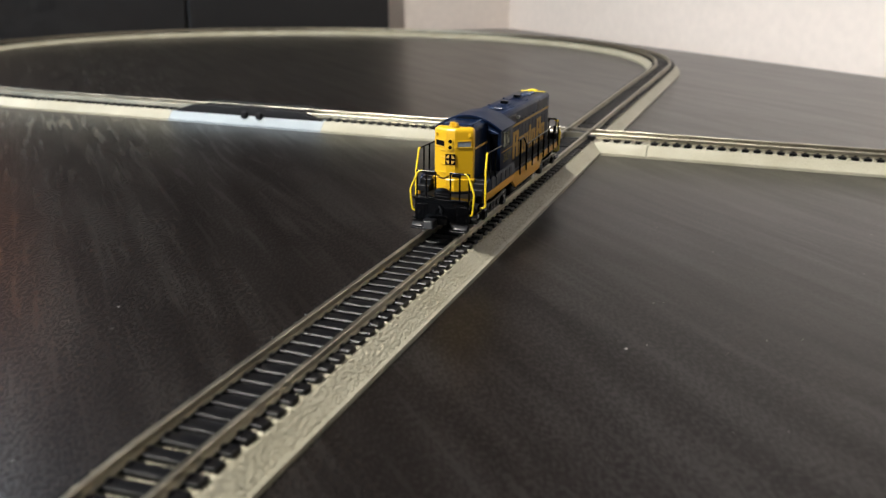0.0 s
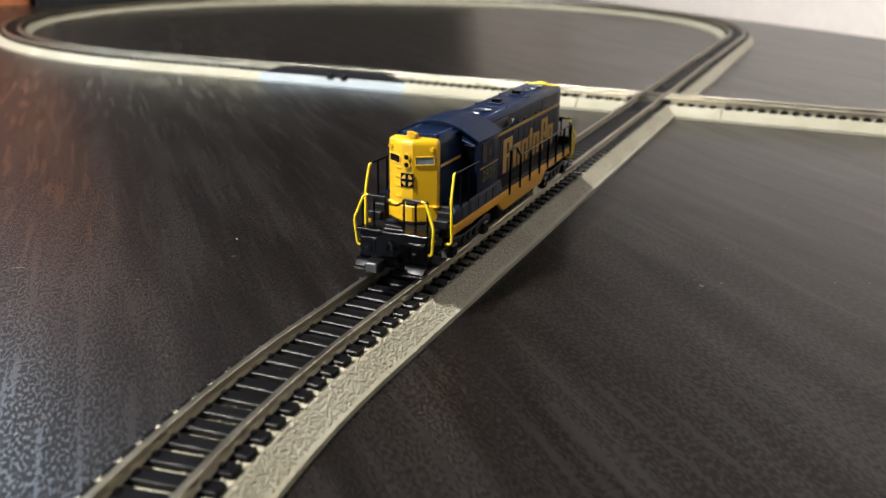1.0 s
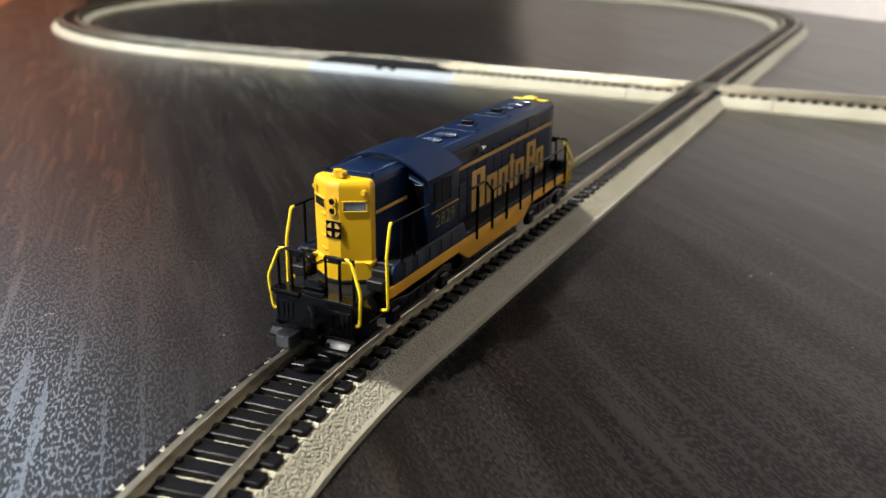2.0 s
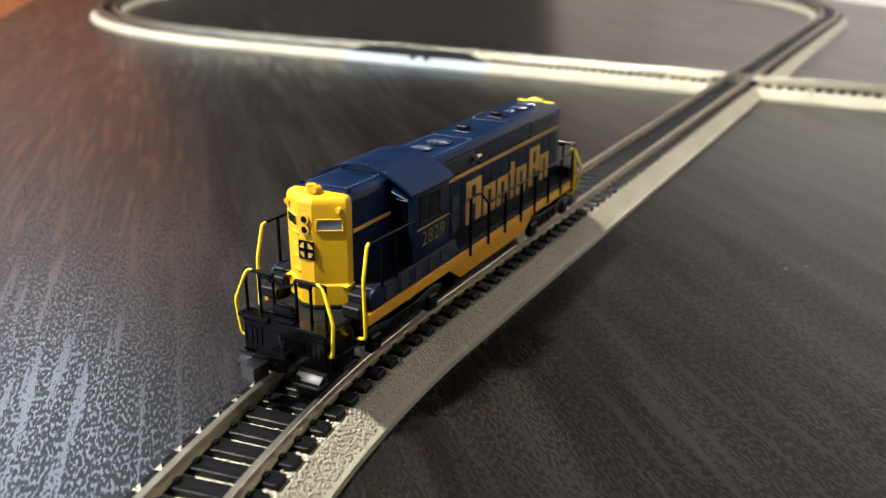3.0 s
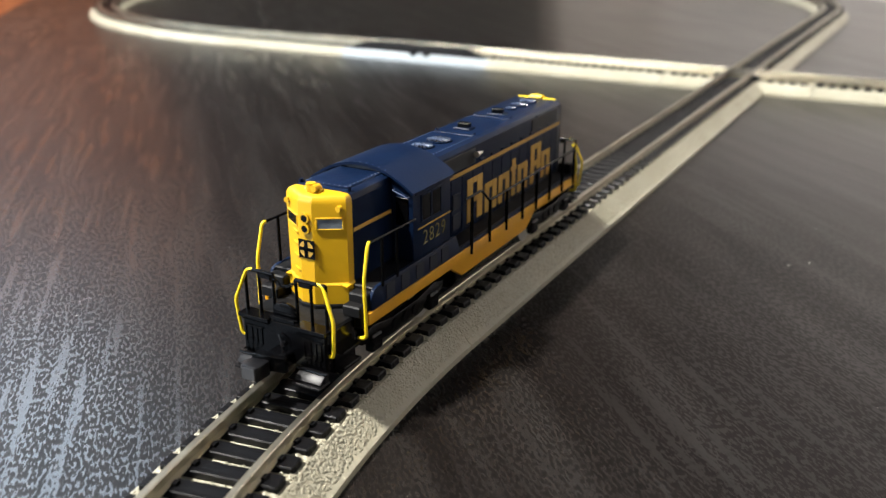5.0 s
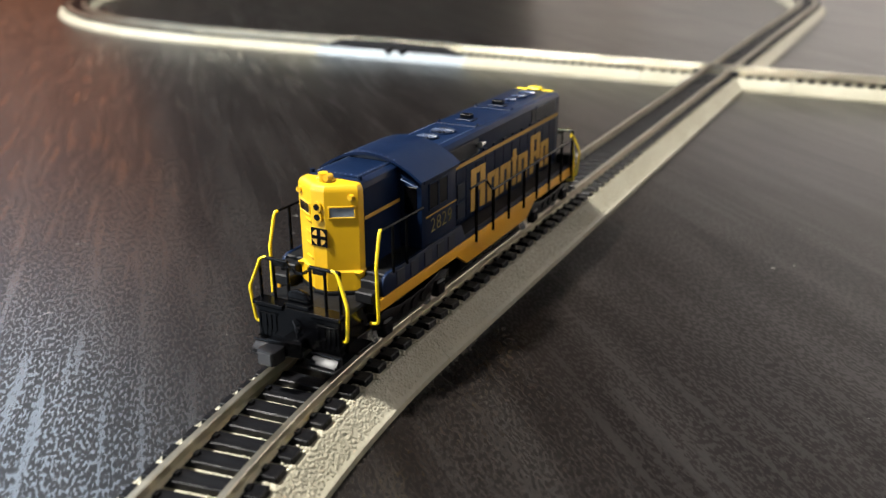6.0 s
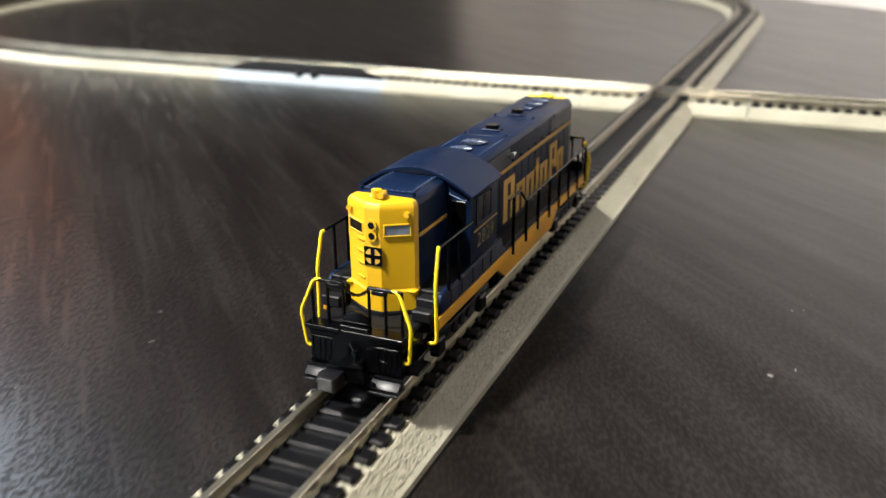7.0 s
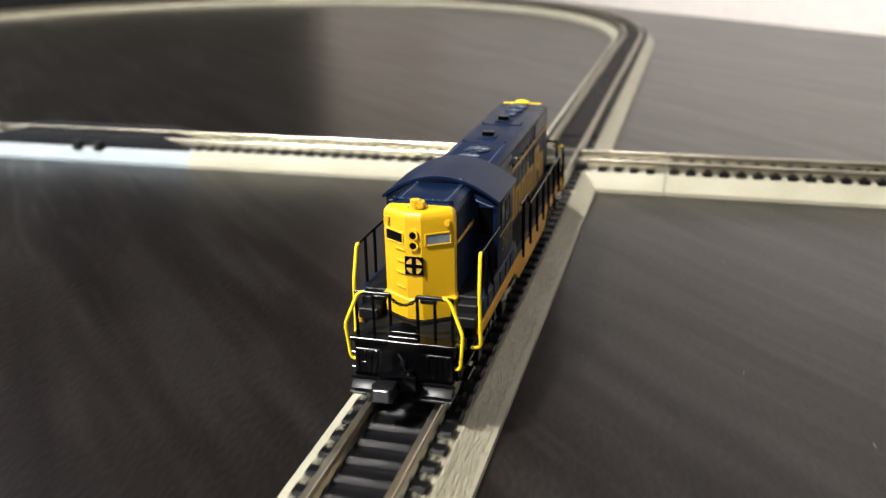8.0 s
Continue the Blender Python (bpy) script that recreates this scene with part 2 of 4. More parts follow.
def prism(bm, poly, axis, a0, a1, bevel=0.0, k=MM):
    """A polygon of 2D corners pushed out along an axis from a0 to a1."""
    t = bmesh.new()

    def put(p, a):
        c = [p[0], p[1]]
        c.insert(axis, a)
        return t.verts.new(Vector(c) * k)
    lo = [put(p, a0) for p in poly]
    hi = [put(p, a1) for p in poly]
    t.faces.new(lo)
    t.faces.new(hi[::-1])
    for i in range(len(poly)):
        j = (i + 1) % len(poly)
        t.faces.new((lo[i], hi[i], hi[j], lo[j]))
    bmesh.ops.recalc_face_normals(t, faces=t.faces)
    if bevel:
        bmesh.ops.bevel(t, geom=t.edges[:], offset=bevel * k, segments=2, profile=0.5, affect="EDGES", clamp_overlap=True)
    me = bpy.data.meshes.new("tmp")
    t.to_mesh(me)
    t.free()
    bm.from_mesh(me)
    bpy.data.meshes.remove(me)
    return bm


def tube(bm, pts, r, n=8, k=MM, closed=False):
    """A round bar along a polyline; its cross-section is carried along without twist."""
    pts = [Vector(p) * k for p in pts]
    rings, m, s = [], len(pts), None
    for i, p in enumerate(pts):
        a = pts[i - 1] if (i or closed) else p
        c = pts[(i + 1) % m] if (i < m - 1 or closed) else p
        d = (c - a).normalized()
        if s is None:
            s = d.cross(Vector((0, 0, 1)))
            if s.length < 0.05:
                s = d.cross(Vector((1, 0, 0)))
        s = (s - d * s.dot(d)).normalized()
        w = s.cross(d).normalized()
        rings.append([bm.verts.new(p + (s * math.cos(q) + w * math.sin(q)) * r * k) for q in [2 * math.pi * j / n for j in range(n)]])
    for i in range(m if closed else m - 1):
        a, c = rings[i], rings[(i + 1) % m]
        for j in range(n):
            bm.faces.new((a[j], a[(j + 1) % n], c[(j + 1) % n], c[j]))
    if not closed:
        bm.faces.new(rings[0][::-1])
        bm.faces.new(rings[-1])
    return bm


def disc(bm, centre, r, h, n=20, axis="z", r2=None, k=MM):
    """A short round drum standing on centre along an axis."""
    m = {"z": Matrix(), "x": Matrix.Rotation(radians(90), 4, "Y"), "y": Matrix.Rotation(radians(-90), 4, "X")}[axis]
    m = Matrix.Translation(Vector(centre) * k) @ m @ Matrix.Translation((0, 0, h * k / 2))
    bmesh.ops.create_cone(bm, cap_ends=True, segments=n, radius1=r * k, radius2=(r if r2 is None else r2) * k, depth=h * k, matrix=m)
    return bm


def bent(points, r=1.2, n=4):
    """Round the corners of a polyline."""
    out = [Vector(points[0])]
    for i in range(1, len(points) - 1):
        p, a, c = Vector(points[i]), Vector(points[i - 1]), Vector(points[i + 1])
        q0 = p + (a - p).normalized() * min(r, (a - p).length / 2)
        q1 = p + (c - p).normalized() * min(r, (c - p).length / 2)
        for j in range(n + 1):
            t = j / n
            out.append(q0 * (1 - t) ** 2 + p * 2 * t * (1 - t) + q1 * t * t)
    out.append(Vector(points[-1]))
    return out


# ------------------------------------------------------------------ room and table
# the room's axes lie at 45 degrees to the track: p to the back wall, q to the side wall
TURN = pose(0, 0, 0, 0, 0, 45)
P0, P1, Q0, Q1 = -3.2, 0.372, -3.2, 1.0
ZF, ZC = -0.74, 1.66


def room_box(name, x0, x1, y0, y1, z0, z1, mat, label, category):
    return solid(name, box(bmesh.new(), x0, x1, y0, y1, z0, z1, k=1.0), mat, label, category, "structure", None, TURN)


room_box("floor", P0 - 0.1, P1 + 0.1, Q0 - 0.1, Q1 + 0.1, ZF - 0.1, ZF, floor_mat, "orange-brown wooden floor under the table", "floor")
room_box("ceiling", P0 - 0.1, P1 + 0.1, Q0 - 0.1, Q1 + 0.1, ZC, ZC + 0.1, ceiling_mat, "unseen ceiling of the room, greyed to cut bounced light", "ceiling")
room_box("wall_east", P1, P1 + 0.1, Q0, Q1, ZF, ZC, wall_mat, "plain cream painted wall behind the table", "wall")
room_box("wall_west", P0 - 0.1, P0, Q0, Q1, ZF, ZC, room_mat, "unseen wall of the room, beige darkened to cut bounced light", "wall")
room_box("wall_north", P0 - 0.1, P1 + 0.1, Q1, Q1 + 0.1, ZF, ZC, wall_mat, "cream painted wall at the table's end", "wall")
room_box("wall_south", P0 - 0.1, P1 + 0.1, Q0 - 0.1, Q0, ZF, ZC, room_mat, "unseen wall of the room, beige darkened to cut bounced light", "wall")

room_box("wall_pier", 0.20, P1, 0.735, Q1, ZF, ZC, wall_mat, "cream painted wall pier at the table's end", "wall")

# the pendant lamp that the light belongs to
lamp = thing("pendant_lamp", "pendant lamp with a white shade and a cord", "lamp", at=pose(*key_at))
bm = bmesh.new()
prof = [(0.03, 0.05), (0.08, 0.03), (0.15, -0.06), (0.165, -0.108), (0.162, -0.108), (0.147, -0.06), (0.077, 0.024), (0.03, 0.044)]
ring = [[bm.verts.new((r * math.cos(q), r * math.sin(q), z)) for q in [2 * math.pi * k / 40 for k in range(40)]] for r, z in prof]
for a_, b_ in zip(ring, ring[1:] + ring[:1]):
    for k in range(40):
        bm.faces.new((a_[k], a_[(k + 1) % 40], b_[(k + 1) % 40], b_[k]))
part("shade", bm, room_mat, lamp, "plain metal shade")
part("diffuser", disc(bmesh.new(), (0, 0, 0.006), 0.061, 0.006, 32, k=1.0), glow_mat, lamp, "glowing round diffuser")
part("cord", tube(bmesh.new(), [(0, 0, 0.04), (0, 0, ZC - key_at[2])], 0.004, 8, k=1.0), black, lamp)

# black cabinet and reddish cupboard at the table's end
cab_t = thing("black_cabinet", "black lacquered cabinet standing at the table's end", "cabinet", at=TURN)
part("body", box(bmesh.new(), -0.283, 0.195, 0.716, 0.998, ZF, 0.885, 0.002, k=1.0), screen_mat, cab_t)
part("top", box(bmesh.new(), -0.284, 0.197, 0.710, 0.998, 0.885, 0.90, 0.002, k=1.0), screen_mat, cab_t)
for x0, x1 in ((-0.281, -0.046), (-0.042, 0.193)):
    part("door", box(bmesh.new(), x0, x1, 0.7095, 0.715, ZF + 0.05, 0.88, 0.001, k=1.0), screen_mat, cab_t)
cup = thing("wooden_cupboard", "reddish wooden cupboard beside the black cabinet", "cupboard", at=TURN)
part("body", box(bmesh.new(), -1.25, -0.286, 0.732, 0.998, ZF, 0.355, 0.003, k=1.0), cabinet_mat, cup)
for x0, x1 in ((-0.60, -0.288), (-0.92, -0.604), (-1.248, -0.924)):
    dr = part("door", box(bmesh.new(), x0, x1, 0.715, 0.731, ZF + 0.06, 0.34, 0.003, k=1.0), cabinet_mat, cup)
    part("knob", disc(bmesh.new(), (x0 + 0.03, 0.695, -0.1), 0.012, 0.02, 16, "y", k=1.0), black, dr)


def window_unit(name, at, w, h, label):
    """Two-leaf window, w by h, standing in its own x-z plane with its middle at the origin."""
    win = thing(name, label, "window", kind="structure", at=at)
    a, c = w / 2 + 0.05, h / 2 + 0.05
    for x0, x1, z0, z1 in ((-a, a, c - 0.04, c), (-a, a, -c, 0.04 - c), (-a, 0.04 - a, 0.04 - c, c - 0.04), (a - 0.04, a, 0.04 - c, c - 0.04), (-0.015, 0.015, 0.04 - c, c - 0.04)):
        part("window_frame", box(bmesh.new(), x0, x1, -0.017, 0.017, z0, z1, 0.003, k=1.0), ceiling_mat, win)
    for x0, x1 in ((0.04 - a, -0.015), (0.015, a - 0.04)):
        part("pane", box(bmesh.new(), x0, x1, -0.002, 0.002, 0.04 - c, c - 0.04, k=1.0), white_lamp, win)


window_unit("window_1", TURN @ pose(WIN_P, 0.981, 0.98), 1.02, 0.86, "white framed window with bluish daylight")
# unseen; added as the carrier of the cool light from the west
window_unit("added_west_window", TURN @ pose(-3.18, -0.35, 0.62, 0, 0, 90), 2.0, 1.3, "unseen wide window added to bring bluish light from the west")

table = thing("table", "black-brown wood veneer table with visible grain", "table", at=TURN)
TP0, TP1, TQ0, TQ1 = -0.357, 0.357, -0.78, 0.70
part("tabletop", box(bmesh.new(), TP0, TP1, TQ0, TQ1, -0.034, 0.0, 0.0015, 2, k=1.0), table_mat, table)
for x in (TP0 + 0.05, TP1 - 0.05):
    for y in (TQ0 + 0.05, TQ1 - 0.05):
        part("leg", box(bmesh.new(), x - 0.025, x + 0.025, y - 0.025, y + 0.025, ZF, -0.034, 0.002, k=1.0), table_mat, table)

# ------------------------------------------------------------------ track
L = 0.2725          # crossing to the near curve, and the near curve's radius
RN = 0.2725
RF = 0.2825         # far curve
HB, HT, ZB, ZR = 12.5, 8.7, 4.75, 7.6   # bed half widths, bed height, rail top (mm)
PITCH = 4.36


def along(s):
    """The near track: s metres from the crossing towards the camera; place and heading in the plan."""
    if s < L:
        return Vector((0, -s)), Vector((0, -1))
    a = (s - L) / RN
    return Vector((RN - RN * math.cos(a), -L - RN * math.sin(a))), Vector((math.sin(a), -math.cos(a)))


def line_path(a, b):
    a, b = Vector(a), Vector(b)
    d = (b - a).normalized()
    return lambda s: (a + d * s, d), (b - a).length


def arc_path(centre, r, a0, a1):
    c, sg = Vector(centre), (1 if a1 > a0 else -1)

    def f(s):
        a = radians(a0) + sg * s / r
        return c + Vector((math.cos(a), math.sin(a))) * r, Vector((-math.sin(a), math.cos(a))) * sg
    return f, r * radians(abs(a1 - a0))


def sweep(bm, f, s0, s1, profile, step, jitter=0.0):
    """Push a profile of (side, height) in mm along a path; closed, with ends."""
    n = max(1, int(math.ceil((s1 - s0) / step)))
    rings = []
    for i in range(n + 1):
        o, d = f(s0 + (s1 - s0) * i / n)
        side = Vector((-d.y, d.x))
        ring = []
        for x, z in profile:
            q = o + side * (x * MM)
            ring.append(bm.verts.new((q.x, q.y, z * MM)))
        rings.append(ring)
    m = len(profile)
    for a, b in zip(rings, rings[1:]):
        for j in range(m):
            bm.faces.new((a[j], a[(j + 1) % m], b[(j + 1) % m], b[j]))
    bm.faces.new(rings[0])
    bm.faces.new(rings[-1][::-1])
    return bm


BED = [(-HB, 0), (HB, 0), (HB, 1.05), (HB - 0.15, 1.2), (HB - 0.6, 1.4), (HT, ZB), (-HT, ZB), (-HB + 0.6, 1.4), (-HB + 0.15, 1.2), (-HB, 1.05)]
RAIL = [(-0.85, 5.7), (0.85, 5.7), (0.85, 5.92), (0.28, 6.12), (0.28, 6.75), (0.52, 6.95), (0.52, 7.45), (0.4, 7.6), (-0.4, 7.6), (-0.52, 7.45), (-0.52, 6.95), (-0.28, 6.75), (-0.28, 6.12), (-0.85, 5.92)]


def rail_at(off):
    return [(x + off, z) for x, z in RAIL]


def tie_mesh():
    bm = bmesh.new()
    box(bm, -8.2, 8.2, -1.4, 1.4, 3.6, 5.85, 0.16)
    for s in (-1, 1):
        for o in (-1.15, 1.15):
            box(bm, s * 4.9 + o - 0.3, s * 4.9 + o + 0.3, -0.5, 0.5, 5.7, 6.25)
    return finish("tie", bm, tie_mat)


TIE = tie_mesh()


def ballast_mesh():
    """Heap of moulded stones that fills the gap between two sleepers at the shoulder."""
    bm = bmesh.new()
    rng = random.Random(5)
    for s in (-1, 1):
        for i in range(11):
            x = s * (6.3 + 2.3 * rng.random())
            y = (rng.random() - 0.5) * 1.5
            r = 0.34 + 0.2 * rng.random()
            bmesh.ops.create_icosphere(bm, subdivisions=1, radius=r * MM, matrix=Matrix.Translation(Vector((x, y, 4.7 + 0.2 * rng.random())) * MM) @ Matrix.Diagonal((1, 1, 0.8, 1)))
    for i in range(5):
        x = (rng.random() - 0.5) * 7
        bmesh.ops.create_icosphere(bm, subdivisions=1, radius=0.4 * MM, matrix=Matrix.Translation(Vector((x, (rng.random() - 0.5), 4.7)) * MM))
    return finish("ballast", bm, bed_mat)


BALLAST = ballast_mesh()


def slope_stones(f, s0, s1, parent, density, seed):
    """Moulded ballast relief on the two sloping shoulders, one joined part."""
    rng = random.Random(seed)
    verts, faces = [], []
    base = [(math.cos(q), math.sin(q), 0.0) for q in [k * math.pi / 3 for k in range(6)]]
    base += [(0.68 * math.cos(q), 0.68 * math.sin(q), 0.72) for q in [k * math.pi / 3 + 0.4 for k in range(6)]] + [(0, 0, 1.0)]
    quads = [(k, (k + 1) % 6, 6 + (k + 1) % 6, 6 + k) for k in range(6)] + [(6 + k, 6 + (k + 1) % 6, 12) for k in range(6)]
    n = int((s1 - s0) * 1000 * density)
    x_lo, z_lo = HB - 0.7, 1.45
    for sd in (-1, 1):
        for i in range(n):
            s = s0 + (s1 - s0) * rng.random()
            t = 0.03 + 0.95 * rng.random()
            o, d = f(s)
            side = Vector((-d.y, d.x)) * sd
            x = x_lo + (HT - x_lo) * t
            z = z_lo + (ZB - z_lo) * t
            c = Vector((o.x + side.x * x * MM, o.y + side.y * x * MM, z * MM))
            e1 = Vector((d.x, d.y, 0))
            e2 = Vector((side.x * (HT - x_lo), side.y * (HT - x_lo), ZB - z_lo)).normalized()
            nn = Vector((side.x * (ZB - z_lo), side.y * (ZB - z_lo), x_lo - HT)).normalized()
            r = (0.21 + 0.17 * rng.random()) * MM
            h = r * (0.34 + 0.25 * rng.random())
            a = rng.random() * 6.28
            st = 0.75 + 0.5 * rng.random()
            k = len(verts)
            for bx_, by_, bz_ in base:
                bx_ = bx_ * st
                u, w = bx_ * math.cos(a) - by_ * math.sin(a), bx_ * math.sin(a) + by_ * math.cos(a)
                verts.append(c + e1 * u * r + e2 * w * r + nn * (bz_ * h - 0.00003))
            faces += [tuple(k + m for m in fc) for fc in quads]
    me = bpy.data.meshes.new("ballast_relief")
    me.from_pydata(verts, [], faces)
    me.materials.append(bed_mat)
    me.polygons.foreach_set("use_smooth", [True] * len(me.polygons))
    ob = new("ballast_relief", me)
    ob.parent = parent
    ob["kind"] = "stuff"
    return ob


def track_section(f, s0, s1, label, singles, stones=0.0, ties=True, bed=None, seed=1, step=0.008):
    root = thing("track_section", label, "track", "track sections of the figure eight")
    g = 0.00008
    part("roadbed", sweep(bmesh.new(), f, s0 + g, s1 - g, BED, step), bed or bed_mat, root, "tan roadbed with moulded ballast" if bed is None else "smooth blue-grey plastic roadbed", 25)
    for off in (-4.98, 4.98):
        part("rail", sweep(bmesh.new(), f, s0 + g, s1 - g, rail_at(off), step), rail_mat, root, "nickel silver rail", 25)
    if stones:
        slope_stones(f, s0 + g, s1 - g, root, stones, seed)
    if not ties:
        return root
    n = int(round((s1 - s0) * 1000 / PITCH))
    p = (s1 - s0) / n
    rng = random.Random(seed)
    if singles:
        for i in range(n):
            for nm, me, ds in (("tie", TIE, 0.0), ("ballast", BALLAST, p / 2)):
                if ds and i == n - 1:
                    continue
                o2, d2 = f(s0 + p * (i + 0.5) + ds)
                ob = new(nm, me)
                flip = 180 if (nm == "ballast" and rng.random() < 0.5) else 0
                ob.matrix_world = pose(o2.x, o2.y, 0, 0, 0, math.degrees(math.atan2(d2.y, d2.x)) - 90 + flip)
                ob.parent = root
    else:
        bm = bmesh.new()
        for i in range(n):
            o, d = f(s0 + p * (i + 0.5))
            side, w, vs = Vector((-d.y, d.x)), Vector((d.x, d.y)), []
            for x, y, z in [(-8.2, -1.15, 4.3), (8.2, -1.15, 4.3), (8.2, 1.15, 4.3), (-8.2, 1.15, 4.3), (-8.2, -1.15, 5.8), (8.2, -1.15, 5.8), (8.2, 1.15, 5.8), (-8.2, 1.15, 5.8)]:
                q = o + side * x * MM + w * y * MM
                vs.append(bm.verts.new((q.x, q.y, z * MM)))
            for fc in ((0, 1, 5, 4), (1, 2, 6, 5), (2, 3, 7, 6), (3, 0, 4, 7), (4, 5, 6, 7)):
                bm.faces.new([vs[j] for j in fc])
        ob = part("sleeper_strip", bm, tie_mat, root, "row of black plastic sleepers", None)
        ob["kind"] = "stuff"
    return root


LAB = "tan plastic roadbed track section with black sleepers, on the table"
XE = 0.031          # half length of the crossing piece
fN, _ = line_path((0, 0), (0, -1))
near_straight = track_section(fN, XE, 0.148, LAB, True, 24.0, seed=1)
near_straight2 = track_section(fN, 0.148, L, LAB, True, 34.0, seed=2)
# black infill added between the rails so that the sleeper gaps come out dark
for piece, y0, y1 in ((near_straight, XE, 0.148), (near_straight2, 0.148, L)):
    part("dark_gap_infill", box(bmesh.new(), -4.1, 4.1, -y1 * 1000 + 0.4, -y0 * 1000 - 0.4, 4.4, 5.1), ramp_mat, piece, "black infill strip added between the sleepers")
fC, _ = arc_path((RN, -L), RN, 180, 450)
arc = RN * radians(30)
track_section(fC, 0, arc, "curved tan plastic track section with black sleepers", True, 36.0, seed=3, step=0.003)
LABC = "curved tan plastic track section of the loop, on the table"
for i in range(1, 9):
    track_section(fC, arc * i, arc * (i + 1), LABC, False, 0.0, seed=4 + i, step=0.004)
fE, _ = line_path((0, 0), (1, 0))
track_section(fE, XE, 0.150, LAB, True, 5.0, seed=31)
track_section(fE, 0.150, L, LAB, False, 2.0, seed=32)
fW, _ = line_path((0, 0), (-1, 0))
track_section(fW, XE, 0.1162, LAB, True, 4.0, seed=33)
RR0, RR1 = 0.1162, 0.1995
rer = track_section(fW, RR0, RR1, "blue-grey plastic rerailer track section with black ramps", False, 0, ties=False, bed=grey_bed)
track_section(fW, RR1, RF, LAB, False, 3.0, seed=34)
fF, _ = line_path((0, 0), (0, 1))
track_section(fF, XE, 0.155, LAB, True, 3.0, seed=35)
track_section(fF, 0.155, RF, LAB, False, 2.0, seed=36)
fL, _ = arc_path((-RF, RF), RF, 0, 270)
arcf = RF * radians(30)
for i in range(9):
    track_section(fL, arcf * i, arcf * (i + 1), LABC, False, 2.0 if i > 6 else 0.0, seed=40 + i, step=0.005)

# rerailer ramps between and beside the rails
for x0, x1, top in ((-3.9, 3.9, 7.5), (5.9, 9.1, 8.5), (-9.1, -5.9, 8.5)):
    bm = prism(bmesh.new(), [(-RR0 * 1000 - 0.5, 4.6), (-RR0 * 1000 - 13, top), (-RR1 * 1000 + 13, top), (-RR1 * 1000 + 0.5, 4.6)], 1, x0, x1, 0.25)
    part("ramp", bm, ramp_mat, rer, "black plastic rerailing ramp")
for x in (-150, -158):
    part("clip", box(bmesh.new(), x - 1.5, x + 1.5, -10.8, -8.6, 3.6, 6.6, 0.4), ramp_mat, rer, "black clip on the roadbed edge")
    part("clip", box(bmesh.new(), x - 2.6, x + 2.8, -9.3, -7.4, 8.2, 8.9, 0.3), ramp_mat, rer, "black raised clip")

# the crossing
xing = thing("track_crossing", "ninety degree plastic track crossing with dark centre", "track", "track sections of the figure eight")
bm = bmesh.new()
e = XE * 1000 - 0.25


def plus(w):
    return [(-w, -e), (w, -e), (w, -w), (e, -w), (e, w), (w, w), (w, e), (-w, e), (-w, w), (-e, w), (-e, -w), (-w, -w)]


levels = [(HB, 0), (HB, 1.05), (HB - 0.15, 1.2), (HB - 0.6, 1.4), (HT, ZB)]
rings = [[bm.verts.new((x * MM, y * MM, z * MM)) for x, y in plus(w)] for w, z in levels]
for a, b_ in zip(rings, rings[1:]):
    for j in range(12):
        bm.faces.new((a[j], a[(j + 1) % 12], b_[(j + 1) % 12], b_[j]))
bm.faces.new(rings[-1])
bm.faces.new(rings[0][::-1])
part("roadbed", bm, bed_mat, xing, "tan cross-shaped roadbed", 25)
for sx, f in enumerate((fN, fE, fW, fF)):
    for off in (-4.98, 4.98):
        part("rail", sweep(bmesh.new(), f, 0.0065, XE - 0.0003, rail_at(off), 0.05), rail_mat, xing, "nickel silver rail", 25)
    for i in range(4):
        bm = bmesh.new()
        o, d = f(0.0135 + i * 0.0044)
        if abs(d.x) > 0.5:
            box(bm, o.x * 1000 - 1.15, o.x * 1000 + 1.15, -8.2, 8.2, 4.3, 5.8, 0.12)
        else:
            box(bm, -8.2, 8.2, o.y * 1000 - 1.15, o.y * 1000 + 1.15, 4.3, 5.8, 0.12)
        part("tie", bm, tie_mat, xing)
bm = bmesh.new()
box(bm, -8.6, 8.6, -8.6, 8.6, 4.4, 5.5, 0.2)
for sx in (-1, 1):
    for sy in (-1, 1):
        box(bm, sx * 7.6 - 1.6, sx * 7.6 + 1.6, sy * 7.6 - 1.6, sy * 7.6 + 1.6, 5.4, 7.0, 0.2)
box(bm, -3.3, 3.3, -3.3, 3.3, 5.4, 6.9, 0.2)
part("centre_plate", bm, dark_grey, xing, "dark plastic centre plate")
for off in (-4.98, 4.98):
    bm = bmesh.new()
    box(bm, off - 0.5, off + 0.5, -6.4, 6.4, 5.4, 7.58)
    part("rail", bm, rail_mat, xing)
    bm = bmesh.new()
    box(bm, -6.4, 6.4, off - 0.5, off + 0.5, 5.4, 7.575)
    part("rail", bm, rail_mat, xing)

# ------------------------------------------------------------------ locomotive
# own space in mm: x across, y backwards from the front end, z up from the rail top
loco = thing("locomotive", "blue and yellow model diesel locomotive on the track", "model train")


def text_mesh(name, body, size, mat, thick, thin=0.0):
    cu = bpy.data.curves.new(name, "FONT")
    cu.body, cu.size, cu.extrude, cu.resolution_u = body, size * MM, thick * MM, 3
    cu.space_character, cu.offset = 1.12, -thin * MM
    cu.align_x, cu.align_y = "CENTER", "CENTER"
    tmp = bpy.data.objects.new(name, cu)
    scene.collection.objects.link(tmp)
    bpy.context.view_layer.update()
    me = bpy.data.meshes.new_from_object(tmp.evaluated_get(bpy.context.evaluated_depsgraph_get()))
    bpy.data.objects.remove(tmp)
    me.materials.clear()
    me.materials.append(mat)
    return me


